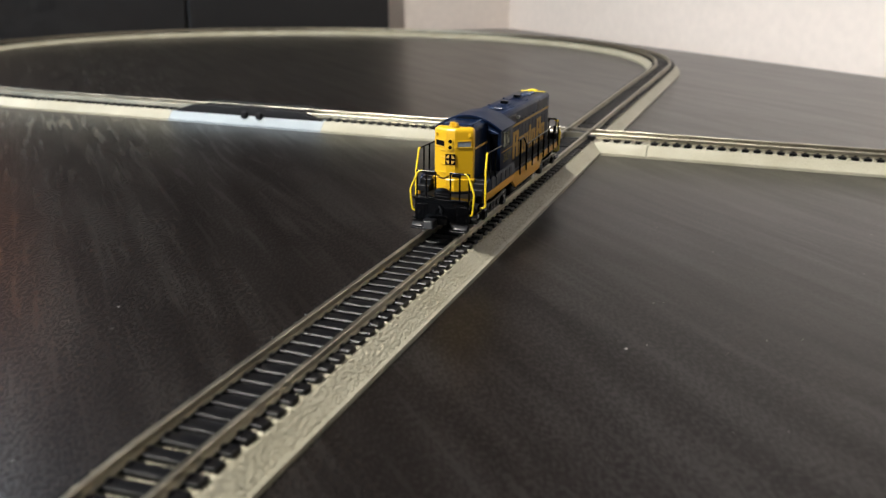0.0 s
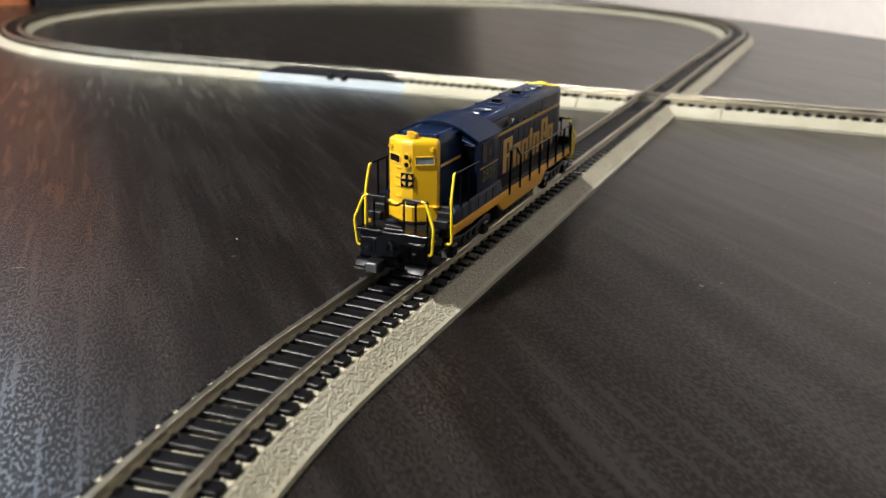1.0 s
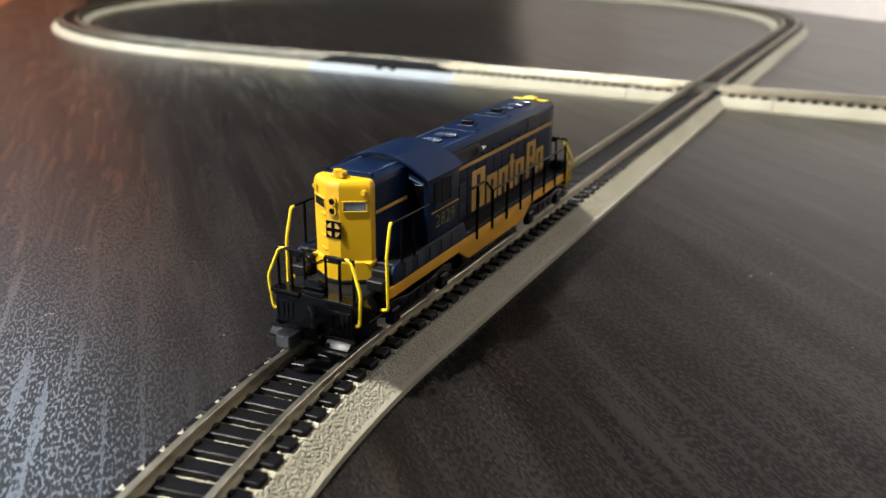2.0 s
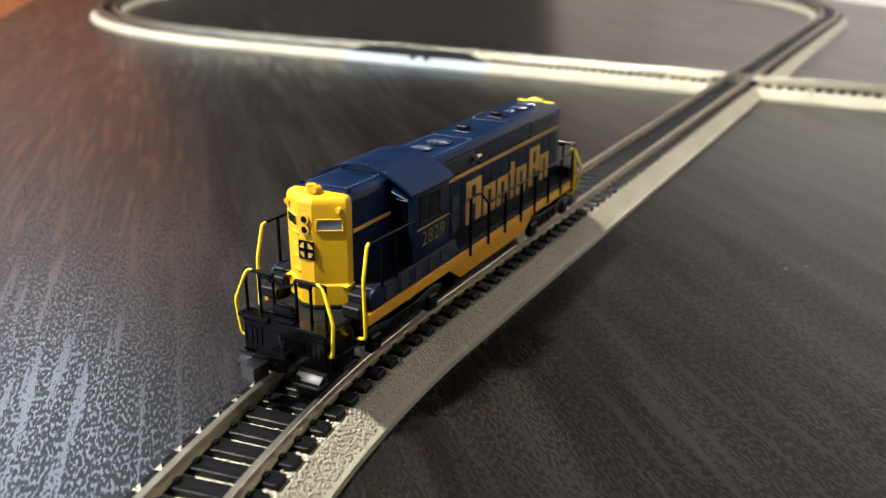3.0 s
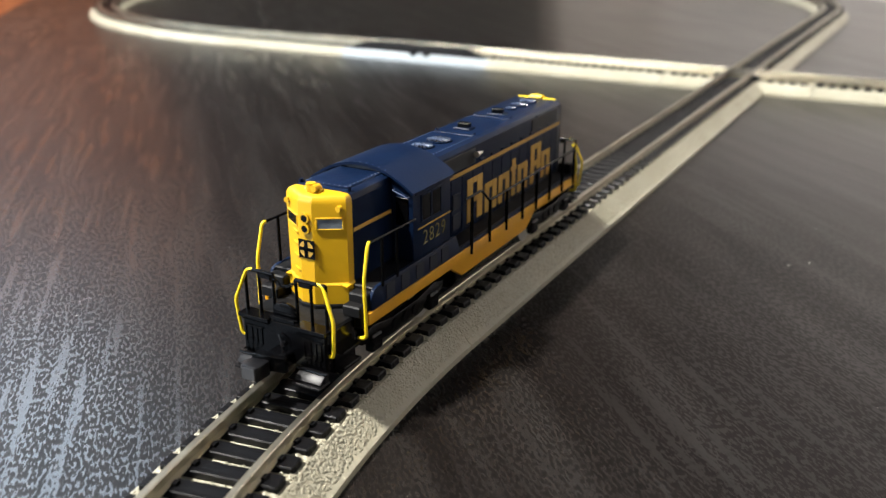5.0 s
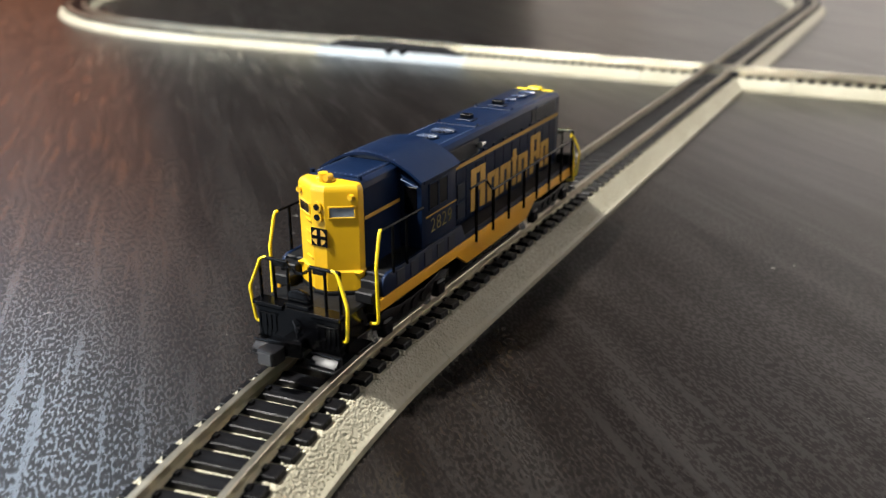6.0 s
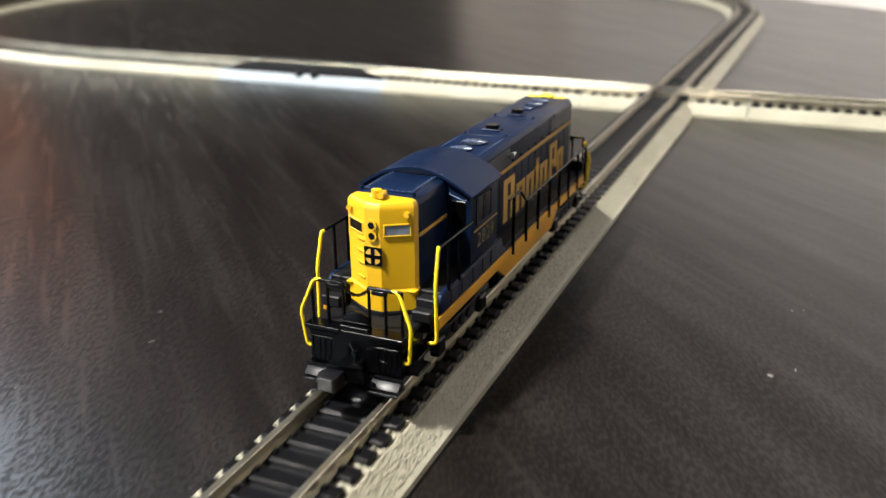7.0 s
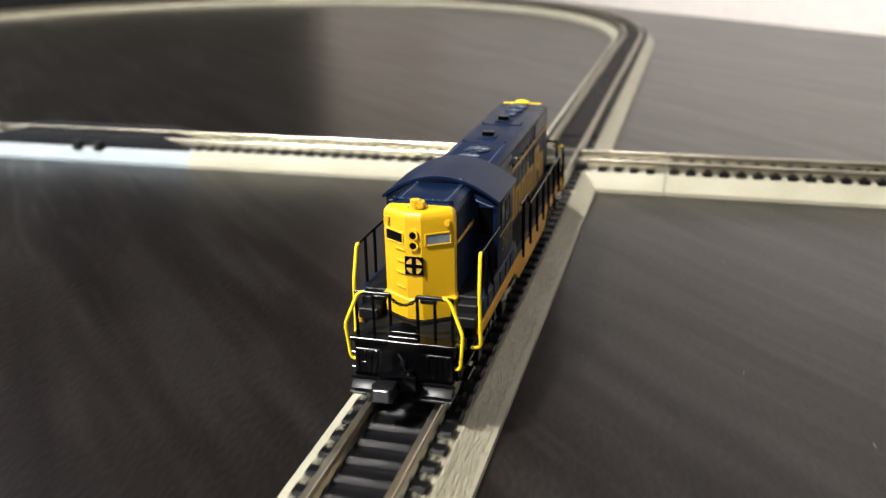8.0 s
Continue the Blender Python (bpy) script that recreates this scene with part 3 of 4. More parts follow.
def mirrored(fn):
    """Call fn for both sides: +1 and -1."""
    for sd in (1, -1):
        fn(sd)


# underframe, side sills, stripe
bm = bmesh.new()
box(bm, -7.3, 7.3, 1.2, 96.5, 7.2, 9.28, 0.25)
box(bm, -8.6, 8.6, 8.2, 89.6, 7.2, 9.3, 0.25)
underframe = part("underframe", bm, deck_mat, loco, "black platform and underframe")
bm = bmesh.new()
box(bm, -9.0, 9.0, 10.6, 35.0, 11.9, 12.9, 0.2)
box(bm, -9.0, 9.0, 34.8, 90.5, 9.2, 10.3, 0.2)
walkway = part("walkway", bm, deck_mat, loco, "raised black side walkway")
for y0 in (7.2, 90.0):
    for sx in (-1, 1):
        bm = bmesh.new()
        xa, xb = sorted((sx * 5.8, sx * 8.9))
        box(bm, xa, xb, y0, y0 + 2.2, 9.3, 11.0, 0.2)
        box(bm, xa, xb, y0 + (1.6 if y0 < 50 else -1.4), y0 + (3.8 if y0 < 50 else 0.4), 9.3, 12.3, 0.2)
        part("step", bm, deck_mat, loco, "black steps up to the side walkway")


def side_parts(sd):
    bm = bmesh.new()
    prism(bm, [(9.6, 9.0), (90.6, 9.0), (90.6, 10.4), (36.5, 10.4), (35.2, 13.0), (11.2, 13.0), (10.2, 12.6), (9.6, 11.6)], 0, sd * 9.0 - 0.3, sd * 9.0 + 0.3, 0.12)
    sill = part("side_sill", bm, blue, loco)
    bm = bmesh.new()
    prism(bm, [(8.6, 9.75), (91.2, 9.75), (91.2, 7.9), (67.4, 7.9), (63.5, 5.4), (37.0, 5.4), (33.2, 7.9), (8.6, 7.9)], 0, sd * 9.12 - 0.4, sd * 9.12 + 0.4, 0.12)
    stripe = part("side_stripe", bm, stripe_mat, loco, "yellow stripe that drops over the tank")
    bm = bmesh.new()
    for i in range(8):
        disc(bm, (sd * 9.5 - (0.12 if sd > 0 else -0.0), 39 + i * 3.2, 6.3 + (i % 2) * 0.9), 0.17, 0.12, 8, "x")
    part("rivet", bm, stripe_mat, stripe)
    # battery box doors along the sill
    for y in (13.4, 17.6, 22.0, 26.2, 30.0):
        bm = bmesh.new()
        box(bm, sd * 9.34 - 0.12, sd * 9.34 + 0.12, y, y + 2.4, 10.1, 12.5, 0.08)
        part("sill_panel", bm, panel_grey, sill, "slate grey access panel")


mirrored(side_parts)


# short hood with the yellow faceted nose
def nose_ring(z, g):
    return [(-5.25 + g, 11.4), (-5.25 + g, 10.0 + g), (-1.15, 7.4 + g), (1.15, 7.4 + g), (5.25 - g, 10.0 + g), (5.25 - g, 11.4)]


bm = bmesh.new()
NL = [(9.9, 0.0), (10.0, -0.15), (12.9, -0.15), (13.2, 0.05), (25.1, 0.0), (25.5, 0.06), (25.8, 0.18), (26.05, 0.38), (26.22, 0.7), (26.3, 1.2)]
rings = [[bm.verts.new(Vector((x, y, z)) * MM) for x, y in nose_ring(z, g)] for z, g in NL]
for a, b_ in zip(rings, rings[1:]):
    for j in range(6):
        bm.faces.new((a[j], a[(j + 1) % 6], b_[(j + 1) % 6], b_[j]))
bm.faces.new(rings[0])
bm.faces.new(rings[-1][::-1])
nose = part("nose", bm, yellow, loco, "glossy yellow faceted nose", 18)
bm = bmesh.new()
prism(bm, [(-5.45, 11.6), (-5.45, 9.8), (-1.25, 7.1), (1.25, 7.1), (5.45, 9.8), (5.45, 11.6)], 2, 9.2, 9.9, 0.12)
part("nose_base", bm, deck_mat, loco, "dark plinth under the nose")
bm = bmesh.new()
prism(bm, [(-5.2, 9.2), (5.2, 9.2), (5.2, 25.2), (4.9, 26.0), (4.1, 26.4), (-4.1, 26.4), (-4.9, 26.0), (-5.2, 25.2)], 1, 11.3, 22.0, 0.1)
short_hood = part("short_hood", bm, blue, loco, "dark blue short hood", 40)
bm = bmesh.new()
prism(bm, [(-4.0, 26.35), (4.0, 26.35), (3.8, 26.62), (-3.8, 26.62)], 1, 12.4, 21.5, 0.06)
part("roof_plate", bm, blue, short_hood)
rivet_bm = bmesh.new()
bmesh.ops.create_icosphere(rivet_bm, subdivisions=1, radius=0.13 * MM)
RIVET = finish("rivet", rivet_bm, glint_and_iron_blue, 60)


def rivet(x, y, z, parent):
    ob = new("rivet", RIVET)
    ob.location = Vector((x, y, z)) * MM
    ob.parent = parent


for i in range(10):
    for sx in (-1, 1):
        rivet(sx * 3.5, 12.8 + i * 0.93, 26.63, short_hood)
for i in range(8):
    rivet(-3.2 + i * 0.92, 12.75, 26.63, short_hood)
for sx in (-1, 1):
    bm = bmesh.new()
    disc(bm, (sx * 4.2, 12.3, 26.2), 0.35, 0.7, 10)
    part("lift_eye", bm, blue, short_hood)
    # window in the nose facet: frame, dark recess and pane
    ang = math.degrees(math.atan2(2.6, 4.1)) * sx
    def facet(bmx):
        for v in bmx.verts:
            v.co = Matrix.Translation(Vector((sx * 3.25, 8.72, 22.2)) * MM) @ Matrix.Rotation(radians(ang), 4, "Z") @ v.co
        return bmx
    bm = bmesh.new()
    W2, H2 = 2.0, 0.95
    for x0, x1, z0, z1 in ((-W2, W2, H2 - 0.25, H2), (-W2, W2, -H2, -H2 + 0.25), (-W2, -W2 + 0.25, -H2 + 0.25, H2 - 0.25), (W2 - 0.25, W2, -H2 + 0.25, H2 - 0.25)):
        box(bm, x0, x1, -0.14, 0.1, z0, z1, 0.07)
    wf = part("window_frame", facet(bm), yellow, nose)
    bm = bmesh.new()
    box(bm, -W2 + 0.2, W2 - 0.2, -0.06, 0.05, -H2 + 0.2, H2 - 0.2, 0.04)
    part("pane", facet(bm), pane_reflection_mat if sx > 0 else black, wf, "glazing with a pale reflection put into its colour" if sx > 0 else "dark glazing")
    bm = bmesh.new()
    disc(bm, (sx * 4.5, 8.95, 24.5), 0.42, 0.7, 14, "y")
    part("marker_light", bm, yellow, nose)
for z in (23.0, 21.45):
    bm = bmesh.new()
    disc(bm, (0, 7.05, z), 0.78, 0.5, 20, "y")
    hl = part("headlight", bm, yellow, nose)
    bm = bmesh.new()
    disc(bm, (0, 7.0, z), 0.5, 0.1, 18, "y")
    part("lens", bm, black, hl, "dark headlight lens")
bm = bmesh.new()
disc(bm, (-0.2, 9.4, 26.3), 0.75, 1.3, 16)
box(bm, -1.4, 1.4, 9.2, 10.4, 26.2, 26.75, 0.15)
disc(bm, (0.7, 8.6, 27.0), 0.5, 1.4, 12, "y")
part("bell", bm, yellow, loco, "small yellow fitting on the nose top")
# door hinges and latches on the nose
for z in (14.6, 16.8, 18.6, 20.4):
    bm = bmesh.new()
    box(bm, -3.1, -1.5, 7.3, 7.6, z, z + 0.25, 0.07)
    for v in bm.verts:
        v.co.y += (-(v.co.x + 1.4 * MM)) * 0.634
    part("hinge", bm, yellow, nose)
for sx in (-1, 1):
    bm = bmesh.new()
    prism(bm, [(9.7, 12.2), (9.3, 12.6), (9.0, 13.0), (11.2, 13.0), (11.2, 12.2)], 0, sx * 5.1 - 0.5, sx * 5.1 + 0.5, 0.12)
    part("nose_foot", bm, yellow, nose)
# emblem: dark square, pale disc, dark cross, all plain
bm = bmesh.new()
box(bm, -1.38, 1.38, 7.3, 7.43, 16.9, 19.7)
emblem = part("emblem", bm, black, nose, "dark square emblem with a pale quartered disc")
bm = bmesh.new()
disc(bm, (0, 7.24, 18.3), 1.22, 0.1, 28, "y")
part("emblem_disc", bm, gold, emblem)
bm = bmesh.new()
box(bm, -0.32, 0.32, 7.18, 7.28, 17.0, 19.6)
box(bm, -1.25, 1.25, 7.19, 7.285, 18.05, 18.6)
part("emblem_cross", bm, black, emblem)


def hood_stripes(sd):
    bm = bmesh.new()
    box(bm, sd * 5.23 - 0.08, sd * 5.23 + 0.08, 11.6, 21.6, 20.5, 21.05)
    part("hood_stripe", bm, gold, short_hood, "thin yellow stripe")


mirrored(hood_stripes)

# cab
bm = bmesh.new()
prism(bm, [(-9.0, 13.0), (9.0, 13.0), (9.0, 24.0), (6.6, 25.9), (3.2, 27.0), (0, 27.3), (-3.2, 27.0), (-6.6, 25.9), (-9.0, 24.0)], 1, 21.9, 33.6, 0.1)
cab = part("cab", bm, blue, loco, "dark blue cab with side windows", 30)
bm = bmesh.new()
top, bot = [], []
for i in range(17):
    x = -9.45 + 18.9 * i / 16
    z = 27.75 - 3.6 * (abs(x) / 9.45) ** 2.0
    top.append((x, z))
    bot.append((x * 0.99, z - 0.42))
prism(bm, top + bot[::-1], 1, 21.2, 34.4, 0.0)
roof = part("cab_roof", bm, blue, loco, "arched dark blue cab roof", 30)
for i in range(9):
    rivet(-4.4 + i * 1.1, 21.6, 27.75 - 3.6 * (abs(-4.4 + i * 1.1) / 9.45) ** 2 + 0.02, roof)


def cab_side(sd):
    x = sd * 9.02
    for y0, y1 in ((24.3, 27.0), (27.5, 30.2)):
        bm = bmesh.new()
        box(bm, x - 0.1, x + 0.1, y0, y1, 18.9, 22.9, 0.05)
        w = part("cab_window", bm, black, cab, "dark cab side window")
        bm = bmesh.new()
        for a0, a1, z0, z1 in ((y0 - 0.2, y1 + 0.2, 22.9, 23.1), (y0 - 0.2, y1 + 0.2, 18.7, 18.9), (y0 - 0.2, y0, 18.9, 22.9), (y1, y1 + 0.2, 18.9, 22.9)):
            box(bm, x - 0.16, x + 0.16, a0, a1, z0, z1)
        part("frame", bm, blue, w)
    bm = bmesh.new()
    box(bm, x - 0.1, x + 0.1, 23.2, 33.5, 17.75, 17.95)
    part("cab_stripe", bm, gold, cab, "thin yellow stripe")
    me = text_mesh("road_number", "2829", 3.4, number_mat, 0.04, 0.05)
    ob = new("road_number", me)
    ob.parent = cab
    ob.matrix_local = Matrix.Translation(Vector((sd * 9.06, 28.3, 15.9)) * MM) @ (pose(0, 0, 0, 90, 0, 90) if sd > 0 else pose(0, 0, 0, 90, 0, -90))
    bm = bmesh.new()
    prism(bm, [(22.0, 24.15), (33.6, 24.15), (33.6, 23.6), (22.0, 23.6)], 0, sd * 9.0, sd * 9.5, 0.05)
    part("gutter", bm, blue, cab)


mirrored(cab_side)
for x0, x1 in ((-8.2, -6.0), (6.0, 8.2)):
    bm = bmesh.new()
    box(bm, x0, x1, 21.78, 21.95, 18.6, 23.0, 0.05)
    part("front_window", bm, black, cab, "dark cab front window")

for sx in (-1, 1):
    bm = bmesh.new()
    tube(bm, bent([(sx * 5.7, 21.9, 24.2), (sx * 5.7, 21.3, 24.2), (sx * 8.3, 21.3, 23.3), (sx * 8.3, 21.9, 23.3)], 0.3), 0.08, 6)
    part("grab_iron", bm, glint_and_iron_blue, cab, "pale thin grab iron")

# long hood
bm = bmesh.new()
prism(bm, [(-5.55, 10.2), (5.55, 10.2), (5.55, 24.9), (5.0, 25.6), (4.2, 25.85), (-4.2, 25.85), (-5.0, 25.6), (-5.55, 24.9)], 1, 33.4, 89.6, 0.08)
hood = part("long_hood", bm, blue, loco, "long dark blue engine hood", 40)
bm = bmesh.new()
prism(bm, [(-5.2, 10.2), (5.2, 10.2), (5.2, 24.8), (4.7, 25.5), (4.0, 25.95), (-4.0, 25.95), (-4.7, 25.5), (-5.2, 24.8)], 1, 89.55, 89.85, 0.08)
prism(bm, [(-4.4, 25.7), (-4.1, 25.97), (4.1, 25.97), (4.4, 25.7)], 1, 88.7, 89.7, 0.05)
part("hood_end", bm, lemon, loco, "yellow hood end", 40)
bm = bmesh.new()
box(bm, -1.5, 1.5, 88.2, 90.2, 25.8, 26.5, 0.25)
disc(bm, (0.0, 89.0, 26.4), 0.6, 0.3, 14)
part("rear_light_housing", bm, lemon, loco)


def hood_side(sd):
    x = sd * 5.57
    bm = bmesh.new()
    box(bm, x - 0.08, x + 0.08, 34.5, 88.8, 20.75, 21.4)
    part("hood_stripe", bm, gold, hood, "thin yellow stripe")
    # doors with raised edges
    for i in range(13):
        y = 36.2 + i * 4.0
        bm = bmesh.new()
        box(bm, x - 0.06, x + 0.06, y, y + 3.7, 10.9, 20.5, 0.05)
        part("hood_door", bm, blue, hood)
    # louvred intakes near the cab, under the roof and at the rear
    for y0, y1, z0, z1 in ((36.0, 49.0, 21.9, 24.6), (74.0, 87.0, 21.9, 24.7)):
        n = 9
        for i in range(n):
            z = z0 + (z1 - z0) * i / n
            bm = bmesh.new()
            prism(bm, [(x - sd * 0.05, z), (x + sd * 0.22, z + 0.02), (x - sd * 0.05, z + 0.26)], 1, y0, y1)
            part("louvre", bm, dark_grey, hood)
    for i in range(8):
        bm = bmesh.new()
        box(bm, x - 0.2, x + 0.28, 51 + i * 4.4, 52.6 + i * 4.4, 21.7, 22.1, 0.08)
        part("latch", bm, blue, hood)
    # vertical panel seam
    bm = bmesh.new()
    box(bm, x - 0.1, x + 0.12, 76.2, 76.5, 21.6, 25.0)
    part("seam", bm, blue, hood)
    # the large yellow lettering, as plain slabs of its size
    slabs = [(46.0, 52.0, 11.3, 19.3, 1), (53.0, 58.0, 11.2, 16.8, 0), (58.8, 63.6, 11.2, 16.8, 0), (64.2, 66.9, 11.2, 18.6, 2), (67.5, 72.2, 11.2, 16.8, 0), (73.8, 78.9, 11.2, 19.3, 3), (79.4, 83.8, 11.2, 16.8, 0)]
    for y0, y1, z0, z1, k in slabs:
        bm = bmesh.new()
        w = (y1 - y0)
        s = 0.36 * w
        xa, xb = x - 0.02 * sd, x + 0.17 * sd
        xa, xb = min(xa, xb), max(xa, xb)
        if k == 2:
            box(bm, xa, xb, y0 + 0.6, y1 - 0.5, z0, z1, 0.05)
            box(bm, xa, xb, y0, y1, 16.4, 17.2, 0.05)
        else:
            box(bm, xa, xb, y0, y0 + s, z0, z1, 0.05)
            box(bm, xa, xb, y1 - s, y1, z0 if k != 3 else z0 + 2.6, z1, 0.05)
            box(bm, xa, xb, y0 + s, y1 - s, z1 - 1.1, z1, 0.05)
            if k in (1, 3):
                box(bm, xa, xb, y0 + s, y1 - s, (z0 + z1) / 2 - 0.6, (z0 + z1) / 2 + 0.5, 0.05)
        ob = part("lettering_slab", bm, gold, hood, "plain gold slab of the painted name")


mirrored(hood_side)
# grey panels behind the cab door
for sd in (1, -1):
    for z0 in (11.6, 15.2):
        bm = bmesh.new()
        box(bm, sd * 5.75 - 0.12, sd * 5.75 + 0.12, 40.4, 43.2, z0, z0 + 2.8, 0.08)
        part("side_panel", bm, panel_grey, hood, "slate grey side panel")


# roof fittings
def fan(y, x, r):
    bm = bmesh.new()
    disc(bm, (x, y, 25.8), r, 0.28, 28)
    f = part("fan_housing", bm, blue, hood)
    bm = bmesh.new()
    disc(bm, (x, y, 26.04), r * 0.88, 0.06, 28)
    part("fan_recess", bm, black, f)
    bm = bmesh.new()
    for i in range(16):
        a = i * math.pi / 8
        tube(bm, [(x + 0.25 * r * math.cos(a), y + 0.25 * r * math.sin(a), 26.2), (x + 0.92 * r * math.cos(a), y + 0.92 * r * math.sin(a), 26.12)], 0.09, 5)
    disc(bm, (x, y, 26.05), 0.28 * r, 0.22, 14)
    part("fan_grille", bm, grille_mat, f)


fan(45.6, 0.2, 2.4)
fan(40.5, -0.2, 2.1)
fan(80.0, 0.0, 1.9)
fan(84.3, 0.0, 1.9)
fan(75.8, 0.0, 1.2)
for y in (56.0, 70.2):
    bm = bmesh.new()
    box(bm, -1.9, 1.5, y - 1.3, y + 1.3, 25.8, 26.15, 0.1)
    b1 = part("stack_base", bm, blue, hood)
    bm = bmesh.new()
    box(bm, -1.3, 0.9, y - 0.75, y + 0.75, 26.1, 27.0, 0.12)
    part("exhaust_stack", bm, black, b1, "black exhaust stack")
for y in (51.2, 66.8):
    bm = bmesh.new()
    box(bm, -4.0, 4.0, y - 0.15, y + 0.15, 25.8, 25.98, 0.05)
    part("roof_rib", bm, blue, hood)
    for sx in (-1, 1):
        bm = bmesh.new()
        tube(bm, bent([(sx * 3.9, y + 0.3, 25.7), (sx * 3.9, y + 0.3, 26.25), (sx * 3.9, y + 1.1, 26.25), (sx * 3.9, y + 1.1, 25.7)], 0.25), 0.11, 6)
        part("lift_ring", bm, blue, hood)
for i in range(15):
    for sx in (-1, 1):
        rivet(sx * 4.0, 36 + i * 1.02, 25.87, hood)
# horn on the hood's shoulder
for sd in (1, -1):
    bm = bmesh.new()
    tube(bm, [(sd * 5.4, 49.5, 23.4), (sd * 6.4, 49.5, 23.4)], 0.25, 8)
    horn = part("horn_bracket", bm, black, hood)
    bm = bmesh.new()
    disc(bm, (sd * 6.3, 48.2, 23.5), 0.55, 2.2, 12, "y", 0.22)
    part("horn", bm, steel if sd > 0 else black, horn, "small pale horn")

# front end: pilot, footboards, coupler
bm = bmesh.new()
box(bm, -7.3, 7.3, 1.0, 2.4, 3.3, 9.4, 0.2)
pilot = part("pilot", bm, black, loco, "black pilot plate with cast detail")
for x0, x1 in ((-7.6, -2.2), (2.2, 7.6)):
    bm = bmesh.new()
    box(bm, x0, x1, 0.4, 2.8, 9.0, 9.6, 0.05)
    box(bm, x0 + 0.4, x1 - 0.2, 0.7, 1.1, 8.6, 8.75, 0.04)
    part("pilot_lip", bm, black, pilot)
for x in (-5.2, 5.2):
    bm = bmesh.new()
    box(bm, x - 1.7, x + 1.7, 0.8, 1.1, 7.6, 7.8, 0.03)
    for dx in (-1.6, -0.5, 0.4, 1.3):
        box(bm, x + dx - 0.14, x + dx + 0.14, 0.85, 1.1, 5.0, 7.5, 0.03)
    box(bm, x - 0.9, x - 0.2, 0.75, 1.1, 5.6, 5.75, 0.02)
    for i in range(4):
        disc(bm, (x - 1.4 + i * 0.8, 0.82, 4.2), 0.13, 0.25, 8, "y")
        disc(bm, (x - 1.4 + i * 0.8, 0.82, 4.7), 0.1, 0.25, 8, "y")
    part("pilot_panel", bm, black, pilot)
    bm = bmesh.new()
    box(bm, x - 2.3, x + 2.3, -1.3, 1.5, 1.55, 1.95, 0.12)
    prism(bm, [(-0.9, 2.3), (0.5, 3.3), (0.75, 3.1), (-0.65, 2.1)], 0, x - 2.2, x + 2.2, 0.06)
    box(bm, x - 2.2, x + 2.2, 0.3, 1.3, 1.9, 3.3, 0.1)
    for i in range(8):
        box(bm, x - 2.15 + i * 0.55, x - 1.85 + i * 0.55, -1.35, -1.15, 1.6, 2.05, 0.04)
    part("footboard", bm, dark_grey, loco, "dark grey footboard under the pilot")
bm = bmesh.new()
disc(bm, (0.0, 0.55, 6.2), 0.42, 0.6, 14, "y")
tube(bm, bent([(-0.6, 0.6, 7.6), (0.2, 0.2, 6.9), (0.5, 0.1, 5.2)], 0.5), 0.11, 6)
part("uncoupling_gear", bm, dark_grey, pilot)
bm = bmesh.new()
prism(bm, [(-2.0, 9.4), (2.0, 9.4)] + [(2.0 * math.cos(q), 10.9 + 1.2 * math.sin(q)) for q in [math.pi * j / 10 for j in range(11)]], 1, 1.5, 2.1, 0.1)
box(bm, -2.1, 2.1, 0.9, 1.7, 9.5, 10.1, 0.05)
box(bm, -1.8, 1.8, 1.3, 1.6, 10.5, 10.7, 0.03)
part("drop_step", bm, black, pilot)
bm = bmesh.new()
box(bm, -1.6, 1.6, -1.0, 3.0, 3.2, 5.4, 0.2)
coupler = part("coupler_box", bm, black, loco)
bm = bmesh.new()
prism(bm, [(-2.4, -3.0), (2.7, -2.2), (2.7, -1.5), (-2.4, -1.0)], 2, 3.5, 5.75, 0.1)
prism(bm, [(-2.5, -3.2), (2.8, -2.4), (2.8, -2.1), (-2.5, -2.8)], 2, 5.7, 5.9, 0.05)
part("coupler_plate", bm, black, coupler)
bm = bmesh.new()
prism(bm, [(-2.5, -5.4), (0.1, -5.4), (0.3, -4.9), (0.3, -2.6), (-2.4, -2.4), (-2.9, -4.2)], 2, 3.0, 5.2, 0.15)
prism(bm, [(-3.7, -3.9), (-2.5, -4.6), (-2.4, -3.9), (-2.6, -3.3)], 2, 3.5, 3.9, 0.06)
part("coupler_hook", bm, dark_grey, coupler, "glossy black coupler hook")
bm = bmesh.new()
box(bm, -2.3, -0.1, -5.5, -5.35, 3.2, 5.0, 0.06)
part("coupler_face", bm, coupler_mat, coupler, "worn grey coupler face")

# studs along the pilot's foot
for x0, x1 in ((-7.7, -2.6), (2.6, 7.7)):
    bm = bmesh.new()
    tube(bm, [(x0, 0.3, 3.4), (x1, 0.3, 3.4)], 0.15, 6)
    for k in range(7):
        disc(bm, (x0 + 0.5 + (x1 - x0 - 1.0) * k / 6, 0.75, 3.75), 0.14, 0.3, 6, "y")
    part("lift_bar", bm, black, pilot)

# railings
RB_ = 0.27


def rail_part(name, pts, mat, r=RB_, label="", round_=0.8):
    bm = bmesh.new()
    tube(bm, bent(pts, round_), r, 8)
    return part(name, bm, mat, loco, label, 60)


